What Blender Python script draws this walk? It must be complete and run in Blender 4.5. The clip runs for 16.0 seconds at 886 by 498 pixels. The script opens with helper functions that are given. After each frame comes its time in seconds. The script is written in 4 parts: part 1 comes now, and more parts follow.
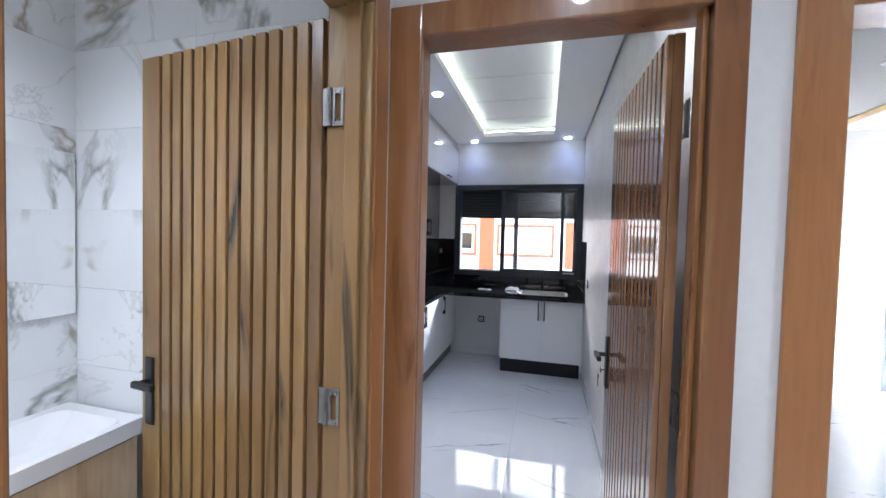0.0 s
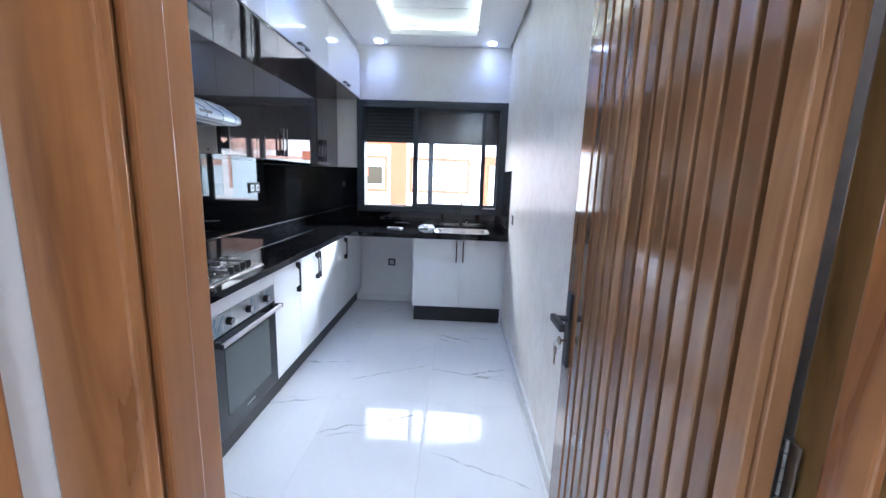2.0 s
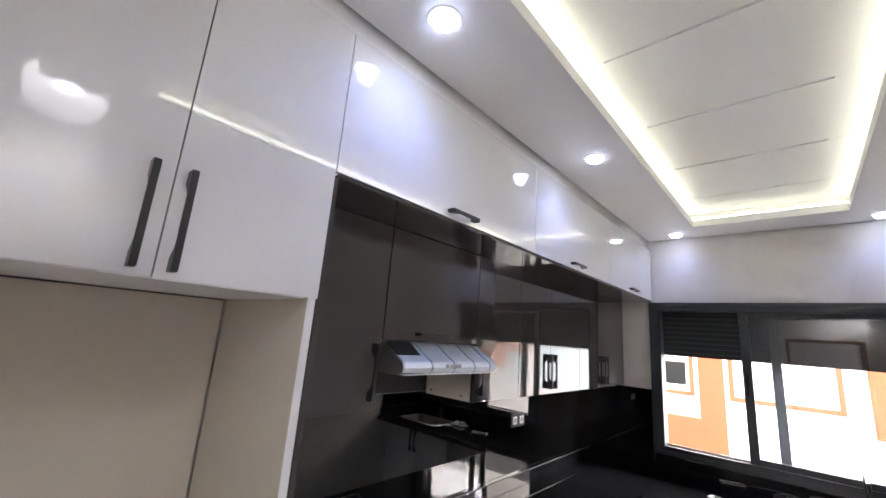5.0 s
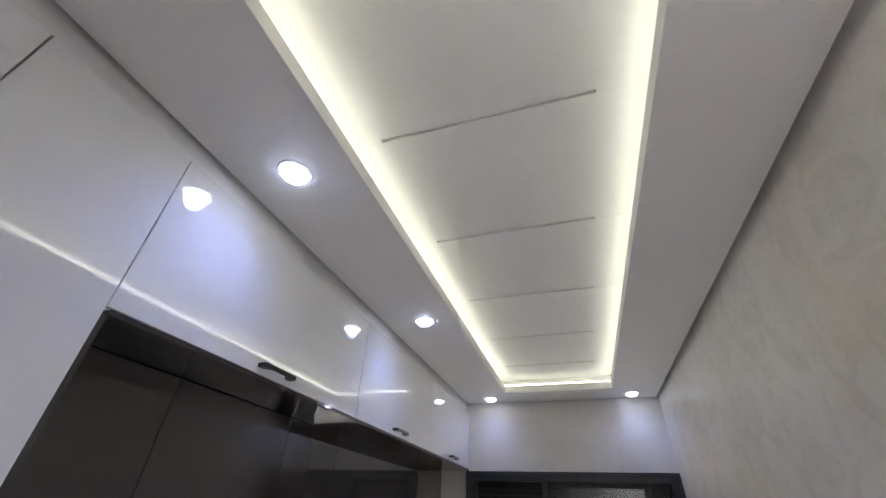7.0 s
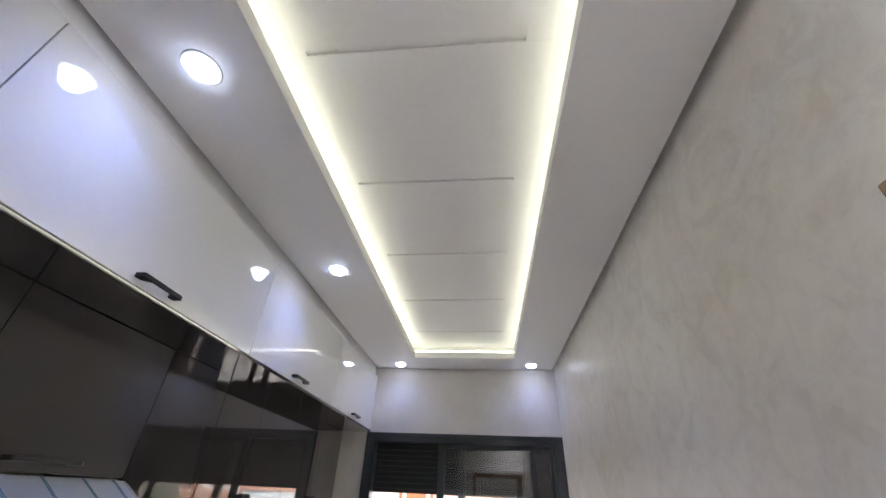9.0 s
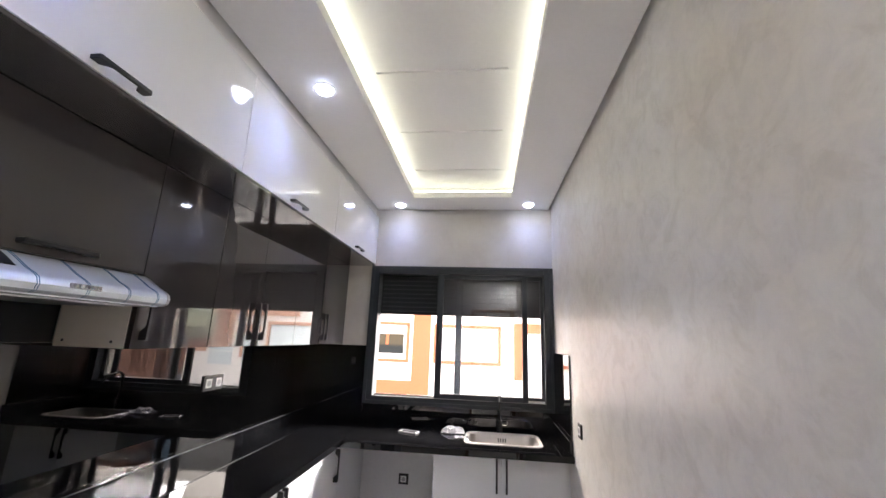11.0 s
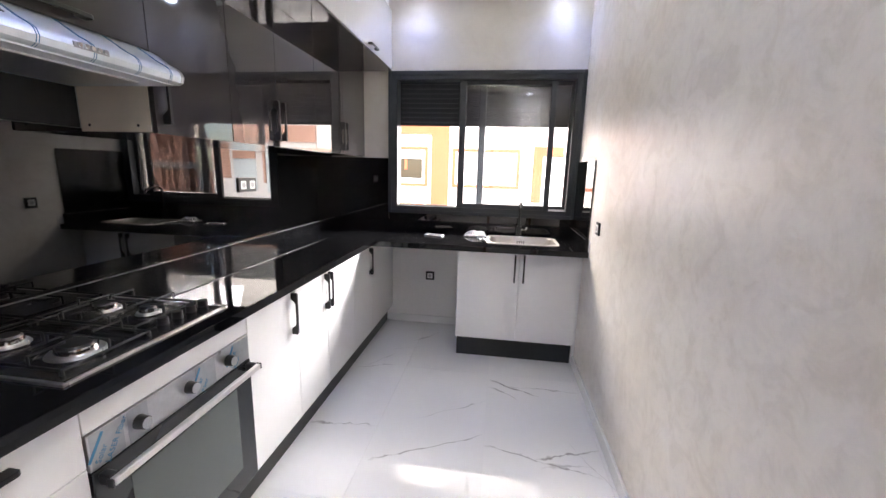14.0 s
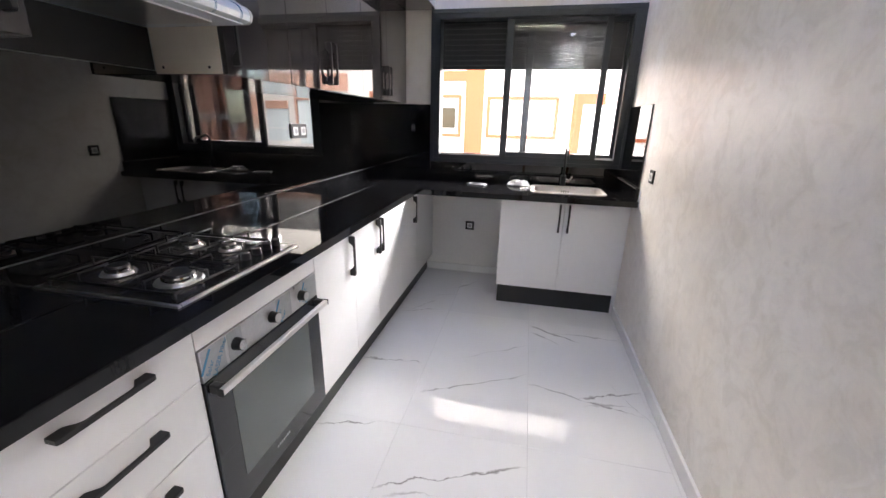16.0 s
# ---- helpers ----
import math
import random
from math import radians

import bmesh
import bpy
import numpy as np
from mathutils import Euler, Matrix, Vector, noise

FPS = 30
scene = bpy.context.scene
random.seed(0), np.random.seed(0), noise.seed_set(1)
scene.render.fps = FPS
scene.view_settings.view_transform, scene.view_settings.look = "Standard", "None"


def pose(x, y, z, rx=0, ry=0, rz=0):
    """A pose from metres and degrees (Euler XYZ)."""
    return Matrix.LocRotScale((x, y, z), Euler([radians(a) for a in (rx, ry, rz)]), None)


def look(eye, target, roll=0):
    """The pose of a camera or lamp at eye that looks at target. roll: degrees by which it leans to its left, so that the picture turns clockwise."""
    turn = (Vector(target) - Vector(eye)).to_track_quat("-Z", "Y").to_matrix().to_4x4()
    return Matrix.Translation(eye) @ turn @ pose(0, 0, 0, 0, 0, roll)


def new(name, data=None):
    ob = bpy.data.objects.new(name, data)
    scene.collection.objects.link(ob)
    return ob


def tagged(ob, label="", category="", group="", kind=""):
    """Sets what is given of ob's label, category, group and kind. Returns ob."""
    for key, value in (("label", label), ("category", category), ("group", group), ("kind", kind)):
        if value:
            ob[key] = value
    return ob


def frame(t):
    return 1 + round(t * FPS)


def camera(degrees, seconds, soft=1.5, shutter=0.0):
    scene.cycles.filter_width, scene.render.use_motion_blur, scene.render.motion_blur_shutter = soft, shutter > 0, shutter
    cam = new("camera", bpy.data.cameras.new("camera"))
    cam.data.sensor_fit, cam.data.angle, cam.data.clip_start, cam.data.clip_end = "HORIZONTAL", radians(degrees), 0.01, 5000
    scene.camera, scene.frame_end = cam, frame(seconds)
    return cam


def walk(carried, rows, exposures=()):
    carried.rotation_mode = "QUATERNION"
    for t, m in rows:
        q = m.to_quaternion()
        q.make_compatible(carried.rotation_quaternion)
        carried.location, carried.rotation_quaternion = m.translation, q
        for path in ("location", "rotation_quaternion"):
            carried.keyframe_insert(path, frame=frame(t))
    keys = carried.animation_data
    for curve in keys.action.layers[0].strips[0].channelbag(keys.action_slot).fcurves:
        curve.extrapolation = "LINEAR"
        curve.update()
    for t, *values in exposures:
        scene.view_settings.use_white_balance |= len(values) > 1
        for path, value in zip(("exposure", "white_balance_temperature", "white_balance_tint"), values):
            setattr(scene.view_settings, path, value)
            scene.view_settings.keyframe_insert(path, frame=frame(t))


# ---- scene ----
cam = camera(97.5, 16.0)
METRES, EYE, TILT, LEAN, TURN = 2.5, 1.5, 0.0, 0.0, 15.4
PATH = [
    (0, (0.372, 0.237, 1.565), (-0.139, 2.169, 1.502), 1.4),
    (0.5, (0.333, 0.248, 1.529), (0.115, 2.227, 1.336), 1.7),
    (1, (0.284, 0.354, 1.456), (0.198, 2.331, 1.165), 1.9),
    (1.5, (0.341, 0.685, 1.448), (0.286, 2.653, 1.092), 2.0),
    (2, (0.305, 0.978, 1.455), (0.239, 2.944, 1.098), 1.9),
    (2.2, (0.32, 1.065, 1.505), (0.188, 3.028, 1.149), 1.9),
    (2.5, (0.297, 1.25, 1.532), (0.127, 3.215, 1.203), 2.0),
    (3, (0.258, 1.471, 1.579), (-0.171, 3.411, 1.349), 1.7),
    (3.5, (0.175, 1.536, 1.631), (-0.617, 3.37, 1.522), 1.6),
    (4, (0.115, 1.563, 1.698), (-1.081, 3.165, 1.746), 1.6),
    (4.2, (0.113, 1.594, 1.731), (-1.225, 3.076, 1.845), 1.8),
    (6.3, (0.177, 1.634, 1.948), (-0.786, 3.093, 2.919), 2.7),
    (6.5, (0.175, 1.642, 1.952), (-0.66, 3.144, 2.975), 2.8),
    (7, (0.14, 1.65, 1.919), (-0.391, 3.207, 3.057), 2.5),
    (7.5, (0.127, 1.663, 1.901), (-0.202, 3.236, 3.091), 2.4),
    (8, (0.14, 1.696, 1.875), (-0.081, 3.282, 3.073), 2.1),
    (10.5, (0.225, 1.831, 1.661), (0.025, 3.721, 2.285), 2.1),
    (11, (0.223, 1.865, 1.625), (0.004, 3.801, 2.074), 2.1),
    (11.5, (0.202, 1.878, 1.6), (-0.022, 3.845, 1.884), 2.0),
    (12, (0.179, 1.887, 1.564), (-0.056, 3.868, 1.704), 1.9),
    (12.5, (0.176, 1.891, 1.548), (-0.074, 3.875, 1.546), 1.9),
    (13, (0.177, 1.896, 1.508), (-0.083, 3.874, 1.372), 1.9),
    (13.5, (0.18, 1.903, 1.474), (-0.088, 3.866, 1.199), 1.8),
    (14, (0.167, 1.903, 1.446), (-0.104, 3.845, 1.052), 1.6),
    (14.5, (0.153, 1.898, 1.428), (-0.119, 3.818, 0.939), 1.6),
    (15, (0.13, 1.884, 1.412), (-0.155, 3.784, 0.857), 1.5),
    (15.5, (0.091, 1.865, 1.404), (-0.226, 3.747, 0.806), 1.5),
    (16, (0.044, 1.841, 1.408), (-0.341, 3.702, 0.784), 1.4),
]
walk(cam, [(t, look(eye, target, roll)) for t, eye, target, roll in PATH],
     [(0, 1.33, 5650, 10), (1.0, 1.2, 5500, 6), (1.5, 1.52, 5400, 9), (2.0, 1.88, 5300, 8), (2.5, 2.14, 5400, 8), (3.5, 2.0, 6500, 10), (4.2, 1.88, 6700, 14), (6.5, 1.02, 6600, 13), (7.3, 1.0, 6600, 13), (8.2, 1.08, 6600, 12), (10.5, 1.5, 6800, 14), (12.5, 1.86, 6800, 14), (14, 1.97, 6750, 14), (16, 1.78, 6700, 13)])

# world, sun and exposure
world = bpy.data.worlds.new("sky")
scene.world = world
world.use_nodes = True
wn = world.node_tree
sky = wn.nodes.new("ShaderNodeTexSky")
sky.sky_type = "NISHITA"
sky.sun_disc = False
sky.sun_elevation = radians(35.7)
sky.sun_rotation = radians(196)
wn.links.new(sky.outputs["Color"], wn.nodes["Background"].inputs["Color"])
wn.nodes["Background"].inputs["Strength"].default_value = 0.15
sun_data = bpy.data.lights.new("sun", "SUN")
sun_data.energy, sun_data.angle, sun_data.color = 2.0, radians(0.5), (1.0, 0.95, 0.88)
sun = new("sun", sun_data)
sun.matrix_world = look((-7, -24, 18), (0, 0, 0))



def area_lamp(name, m, sx, sy, power, color):
    d = bpy.data.lights.new(name, "AREA")
    d.shape, d.size, d.size_y, d.energy, d.color = "RECTANGLE", sx, sy, power, color
    ob = new(name, d)
    ob.matrix_world = m
    return ob


# unseen area lamps added outside, standing in for skylight
area_lamp("sky_fill_window", look((0.3, 8.7, 5.0), (0.0, 3.2, 0.5)), 11.5, 5.0, 1300, (1.0, 0.93, 0.85))
area_lamp("sky_fill_balcony", look((4.6, 8.6, 3.9), (3.4, 3.4, 0.3)), 4.0, 2.0, 1500, (0.93, 0.95, 1.0))


# materials
def mat(name, color, rough=0.5, metal=0.0, coat=0.0):
    m = bpy.data.materials.new(name)
    m.use_nodes = True
    b = m.node_tree.nodes["Principled BSDF"]
    b.inputs["Base Color"].default_value = (*color, 1)
    b.inputs["Roughness"].default_value = rough
    b.inputs["Metallic"].default_value = metal
    b.inputs["Coat Weight"].default_value = coat
    b.inputs["Coat Roughness"].default_value = 0.03
    return m


def nodes(m):
    return m.node_tree.nodes, m.node_tree.links, m.node_tree.nodes["Principled BSDF"]


def coords(m, scale=(1, 1, 1), rand=0.0):
    """World-size coordinates, shifted object by object by rand metres."""
    n, l, b = nodes(m)
    geo = n.new("ShaderNodeNewGeometry")
    mp = n.new("ShaderNodeMapping")
    mp.inputs["Scale"].default_value = scale
    l.new(geo.outputs["Position"], mp.inputs["Vector"])
    if rand:
        info = n.new("ShaderNodeObjectInfo")
        mul = n.new("ShaderNodeMath")
        mul.operation = "MULTIPLY"
        mul.inputs[1].default_value = rand
        l.new(info.outputs["Random"], mul.inputs[0])
        comb = n.new("ShaderNodeCombineXYZ")
        for i in range(3):
            l.new(mul.outputs[0], comb.inputs[i])
        l.new(comb.outputs[0], mp.inputs["Location"])
    return mp.outputs["Vector"]


def noise_tex(m, vec, scale, detail=4, rough=0.5, distortion=0.0):
    n, l, b = nodes(m)
    t = n.new("ShaderNodeTexNoise")
    t.inputs["Scale"].default_value = scale
    t.inputs["Detail"].default_value = detail
    t.inputs["Roughness"].default_value = rough
    t.inputs["Distortion"].default_value = distortion
    l.new(vec, t.inputs["Vector"])
    return t.outputs["Fac"]


def ramp(m, fac, stops):
    n, l, b = nodes(m)
    r = n.new("ShaderNodeValToRGB")
    e = r.color_ramp.elements
    while len(e) < len(stops):
        e.new(0.5)
    for el, (p, c) in zip(e, stops):
        el.position, el.color = p, (*c, 1)
    l.new(fac, r.inputs["Fac"])
    return r.outputs["Color"]


def mix(m, a, b_, fac=0.5, kind="MIX"):
    n, l, b = nodes(m)
    x = n.new("ShaderNodeMix")
    x.data_type, x.blend_type = "RGBA", kind
    for src, i in ((fac, 0), (a, 6), (b_, 7)):
        if isinstance(src, (int, float)):
            x.inputs[i].default_value = src
        elif isinstance(src, tuple):
            x.inputs[i].default_value = (*src, 1)
        else:
            l.new(src, x.inputs[i])
    return x.outputs[2]


def bump(m, height, strength, distance):
    n, l, b = nodes(m)
    x = n.new("ShaderNodeBump")
    x.inputs["Strength"].default_value = strength
    x.inputs["Distance"].default_value = distance
    l.new(height, x.inputs["Height"])
    l.new(x.outputs["Normal"], b.inputs["Normal"])


def rough_from(m, fac, lo, hi):
    n, l, b = nodes(m)
    x = n.new("ShaderNodeMapRange")
    x.inputs["To Min"].default_value, x.inputs["To Max"].default_value = lo, hi
    l.new(fac, x.inputs["Value"])
    l.new(x.outputs["Result"], b.inputs["Roughness"])


def color_from(m, c):
    n, l, b = nodes(m)
    l.new(c, b.inputs["Base Color"])


def stucco(name="polished_plaster", depth=0.44):
    m = mat(name, (0.70, 0.67, 0.62), 0.5)
    v = coords(m)
    a = noise_tex(m, v, 1.3, 3, 0.5, 0.4)
    p = noise_tex(m, v, 6.5, 6, 0.66, 1.1)
    q = noise_tex(m, v, 13.0, 5, 0.65, 1.0)
    c = noise_tex(m, v, 45, 4, 0.6, 0.6)
    big = ramp(m, a, [(0.38, (0.71, 0.66, 0.595)), (0.62, (0.76, 0.735, 0.695))])
    dark = ramp(m, p, [(0.40, (0.82, 0.80, 0.76)), (0.455, (0.93, 0.915, 0.89)), (0.50, (1, 1, 1)), (0.62, (1.06, 1.06, 1.06))])
    pale = ramp(m, q, [(0.44, (0.93, 0.93, 0.93)), (0.50, (1, 1, 1)), (0.62, (1.05, 1.05, 1.04))])
    fine = ramp(m, c, [(0.40, (0.95, 0.95, 0.95)), (0.55, (1, 1, 1))])
    color_from(m, mix(m, mix(m, mix(m, big, dark, depth, "MULTIPLY"), pale, depth, "MULTIPLY"), fine, depth * 0.8, "MULTIPLY"))
    rough_from(m, p, 0.26, 0.50)
    bump(m, p, 0.05, 0.004)
    return m


KITCHEN_VEINS = (
    (0.16, 4.46, 0.50, 4.29, 0.016, 0.9), (0.16, 4.37, 0.36, 4.24, 0.010, 0.8), (0.28, 4.40, 0.76, 4.40, 0.006, 0.75),
    (0.16, 3.77, 0.74, 3.63, 0.010, 0.7), (0.40, 3.70, 0.77, 3.84, 0.011, 0.75), (0.45, 3.66, 0.70, 3.72, 0.020, 0.45), (0.62, 3.86, 0.79, 3.56, 0.007, 0.6),
    (-0.42, 3.56, 0.155, 3.85, 0.008, 0.75), (-0.25, 3.93, 0.155, 4.19, 0.006, 0.6),
    (-0.845, 3.80, -0.46, 3.83, 0.006, 0.8), (-0.845, 3.22, -0.52, 3.31, 0.006, 0.8),
    (-0.455, 2.96, 0.155, 3.19, 0.010, 0.85), (-0.40, 2.93, -0.20, 2.98, 0.008, 0.5),
    (-0.82, 4.45, -0.53, 4.55, 0.006, 0.75), (-0.74, 4.50, -0.58, 4.72, 0.014, 0.6), (-0.52, 4.95, -0.30, 5.20, 0.016, 0.45), (-0.62, 4.78, -0.42, 4.88, 0.006, 0.5),
    (0.20, 2.85, 0.74, 2.62, 0.008, 0.6), (-0.70, 2.50, -0.10, 2.42, 0.007, 0.6), (0.25, 2.30, 0.76, 2.46, 0.008, 0.6))


def floor_marble():
    """White tile with a few long thin dark veins across it."""
    m = mat("marble_floor_tile", (0.80, 0.80, 0.79), 0.028)
    n, l, b = nodes(m)
    b.inputs["Specular IOR Level"].default_value = 0.13
    v = coords(m, (1, 1, 1), 11.0)

    def calc(op, a_, b_=None):
        x = n.new("ShaderNodeMath")
        x.operation = op
        for i, s in enumerate((a_, b_)):
            if s is None:
                continue
            if isinstance(s, (int, float)):
                x.inputs[i].default_value = s
            else:
                l.new(s, x.inputs[i])
        return x.outputs[0]

    sep = n.new("ShaderNodeSeparateXYZ")
    l.new(v, sep.inputs[0])
    slow = noise_tex(m, v, 1.1, 2)
    wob = noise_tex(m, v, 7.0, 5, 0.6)
    place = calc("ADD", calc("MULTIPLY", sep.outputs[0], -0.22), sep.outputs[1])
    place = calc("ADD", place, calc("ADD", calc("MULTIPLY", slow, 0.55), calc("MULTIPLY", wob, 0.07)))
    d = calc("PINGPONG", place, 0.26)
    wide = calc("MULTIPLY", ramp(m, noise_tex(m, v, 5.0, 3), [(0.45, (0.22, 0.22, 0.22)), (0.66, (1, 1, 1))]), 0.013)
    line = calc("SUBTRACT", 1.0, calc("DIVIDE", d, calc("ADD", wide, 0.0008)))
    clamp = calc("MAXIMUM", line, 0.0)
    gate = ramp(m, noise_tex(m, v, 1.5, 2), [(0.465, (0, 0, 0)), (0.51, (1, 1, 1))])
    wisp = noise_tex(m, coords(m, (0.9, 4.5, 1), 11.0), 1.6, 5, 0.6, 0.3)
    soft = ramp(m, calc("ABSOLUTE", calc("SUBTRACT", wisp, 0.5)), [(0.0, (1, 1, 1)), (0.012, (0, 0, 0))])
    far = ramp(m, noise_tex(m, v, 1.5, 2), [(0.60, (0, 0, 0)), (0.66, (0.55, 0.55, 0.55))])
    # the tiles of the kitchen have known veins: from, to, width, strength
    w = coords(m)
    at = n.new("ShaderNodeSeparateXYZ")
    l.new(w, at.inputs[0])
    sx, sy = at.outputs[0], at.outputs[1]
    bend = calc("MULTIPLY", calc("SUBTRACT", noise_tex(m, w, 6.0, 5, 0.6), 0.5), 0.11)
    thick = calc("ADD", 0.25, calc("MULTIPLY", ramp(m, noise_tex(m, w, 11.0, 3), [(0.42, (0, 0, 0)), (0.62, (1, 1, 1))]), 1.0))
    known = None
    for x0, y0, x1, y1, wd, k in KITCHEN_VEINS:
        slope = (y1 - y0) / (x1 - x0)
        off = calc("SUBTRACT", calc("SUBTRACT", sy, y0 - slope * x0), calc("MULTIPLY", sx, slope))
        off = calc("ABSOLUTE", calc("ADD", off, bend))
        body = calc("MAXIMUM", calc("SUBTRACT", 1.0, calc("DIVIDE", off, calc("MULTIPLY", thick, wd))), 0.0)
        ends = calc("MULTIPLY", calc("GREATER_THAN", sx, min(x0, x1)), calc("LESS_THAN", sx, max(x0, x1)))
        fade = calc("MINIMUM", 1.0, calc("MULTIPLY", calc("MINIMUM", calc("SUBTRACT", sx, min(x0, x1) - 0.02), calc("SUBTRACT", max(x0, x1) + 0.02, sx)), 9.0))
        one = calc("MULTIPLY", calc("MULTIPLY", body, ends), calc("MULTIPLY", fade, k))
        known = one if known is None else calc("MAXIMUM", known, one)
    inside = calc("MULTIPLY", calc("GREATER_THAN", sy, 2.05), calc("LESS_THAN", sx, 0.82))
    loose = mix(m, calc("MULTIPLY", clamp, gate), mix(m, soft, far, 1.0, "MULTIPLY"), 1.0, "ADD")
    fac = mix(m, loose, known, inside)
    cloud = ramp(m, noise_tex(m, v, 1.6, 3), [(0.4, (0.81, 0.81, 0.80)), (0.75, (0.76, 0.76, 0.755))])
    color_from(m, mix(m, cloud, (0.13, 0.12, 0.105), fac))
    return m


def wood(name, c0, c1, c2, rough=0.28, grain=9, fine_amount=0.35):
    m = mat(name, c1, rough, 0.0, 0.5)
    v = coords(m, (1, 1, 0.12), 7.0)
    g = noise_tex(m, v, grain, 5, 0.55, 1.0)
    f = noise_tex(m, coords(m, (1, 1, 0.05), 3.0), 90, 3, 0.5, 0.2)
    base = ramp(m, g, [(0.30, c0), (0.40, c1), (0.52, c1), (0.66, c2)])
    fine = ramp(m, f, [(0.3, (0.75, 0.72, 0.7)), (0.6, (1, 1, 1))])
    col = mix(m, base, fine, fine_amount, "MULTIPLY")
    n, l, b = nodes(m)
    info = n.new("ShaderNodeObjectInfo")
    tone = ramp(m, info.outputs["Random"], [(0.0, (0.66, 0.60, 0.55)), (0.5, (0.9, 0.88, 0.84)), (1.0, (1.15, 1.12, 1.05))])
    color_from(m, mix(m, col, tone, 1.0, "MULTIPLY"))
    rough_from(m, g, rough - 0.06, rough + 0.12)
    bump(m, f, 0.04, 0.001)
    return m


def marble(name, base, rough, vein=(0.32, 0.31, 0.30), scale=0.9, width=0.012, rand=9.0, gold=False, stretch=(1, 1, 1), gate_at=0.5):
    m = mat(name, base, rough)
    v = coords(m, stretch, rand)
    n, l, b = nodes(m)

    def veins(sc, w, dist):
        t = noise_tex(m, v, sc, 6, 0.55, dist)
        s = n.new("ShaderNodeMath"); s.operation = "SUBTRACT"; s.inputs[1].default_value = 0.5
        l.new(t, s.inputs[0])
        a = n.new("ShaderNodeMath"); a.operation = "ABSOLUTE"
        l.new(s.outputs[0], a.inputs[0])
        return ramp(m, a.outputs[0], [(0.0, (1, 1, 1)), (w, (0, 0, 0))])

    v1 = veins(scale, width, 0.6)
    v2 = veins(scale * 2.3, width * 0.6, 1.0)
    gate = ramp(m, noise_tex(m, v, scale * 1.7, 2), [(gate_at, (0, 0, 0)), (gate_at + 0.07, (1, 1, 1))])
    cloud = ramp(m, noise_tex(m, v, 1.6, 3), [(0.4, base), (0.75, tuple(c * 0.9 for c in base))])
    fac = mix(m, mix(m, v1, v2, 0.3, "ADD"), gate, 1.0, "MULTIPLY")
    dark = ramp(m, noise_tex(m, v, 3.0, 2), [(0.45, vein), (0.62, (0.42, 0.36, 0.27) if gold else vein)])
    color_from(m, mix(m, cloud, dark, fac))
    return m


def glow(name, color, strength):
    m = mat(name, color, 0.5)
    n, l, b = nodes(m)
    b.inputs["Emission Color"].default_value = (*color, 1)
    b.inputs["Emission Strength"].default_value = strength
    return m


def speckled(name, color, rough, scale=60, amount=0.15, coat=0.0, bumpy=0.0, metal=0.0):
    m = mat(name, color, rough, metal, coat)
    v = coords(m)
    f = noise_tex(m, v, scale, 4)
    g = noise_tex(m, v, scale * 0.06, 3)
    lo, hi = tuple(c * (1 - amount) for c in color), tuple(min(1, c * (1 + amount)) for c in color)
    color_from(m, mix(m, ramp(m, f, [(0.35, lo), (0.65, hi)]), ramp(m, g, [(0.3, lo), (0.7, hi)]), 0.5))
    rough_from(m, g, max(0.0, rough * 0.8), rough * 1.25 + 0.01)
    if bumpy:
        bump(m, f, bumpy, 0.002)
    return m


M_PLASTER = stucco()
M_PLASTERN = stucco("smooth_plaster", 0.15)
M_WHITEWALL = speckled("white_wall_paint", (0.80, 0.79, 0.77), 0.5, 40, 0.03, 0, 0.05)
M_CEIL = speckled("ceiling_paint", (0.80, 0.79, 0.77), 0.55, 50, 0.02)
M_GLOSSW = speckled("white_lacquer", (0.79, 0.79, 0.79), 0.05, 9, 0.01, 1.0)
M_MATTW = speckled("white_board", (0.80, 0.795, 0.79), 0.3, 30, 0.015)
M_CREAM = speckled("cream_board", (0.76, 0.70, 0.59), 0.45, 30, 0.02)
M_DARK = speckled("dark_grey_lacquer", (0.045, 0.040, 0.040), 0.02, 9, 0.03, 0.6)
M_BLACKGL = speckled("black_glass", (0.0015, 0.0015, 0.0015), 0.012, 9, 0.02)
nodes(M_BLACKGL)[2].inputs["Specular IOR Level"].default_value = 0.72
M_GRANITE = speckled("black_granite", (0.005, 0.005, 0.0055), 0.03, 140, 0.5)
def dusty(m):
    """Faint pale scuffs and wiped dust on a dark polished slab."""
    w = coords(m, (1.0, 2.2, 1.0))
    n_, l_, b_ = nodes(m)
    fac = ramp(m, noise_tex(m, w, 2.3, 6, 0.68, 1.2), [(0.57, (0, 0, 0)), (0.78, (1, 1, 1))])
    fine = ramp(m, noise_tex(m, w, 60, 3, 0.7), [(0.40, (0, 0, 0)), (0.75, (1, 1, 1))])
    amount = mix(m, fac, fine, 1.0, "MULTIPLY")
    old = b_.inputs["Base Color"].links[0].from_socket
    color_from(m, mix(m, old, (0.05, 0.05, 0.05), amount))
    rough_from(m, fac, 0.025, 0.07)


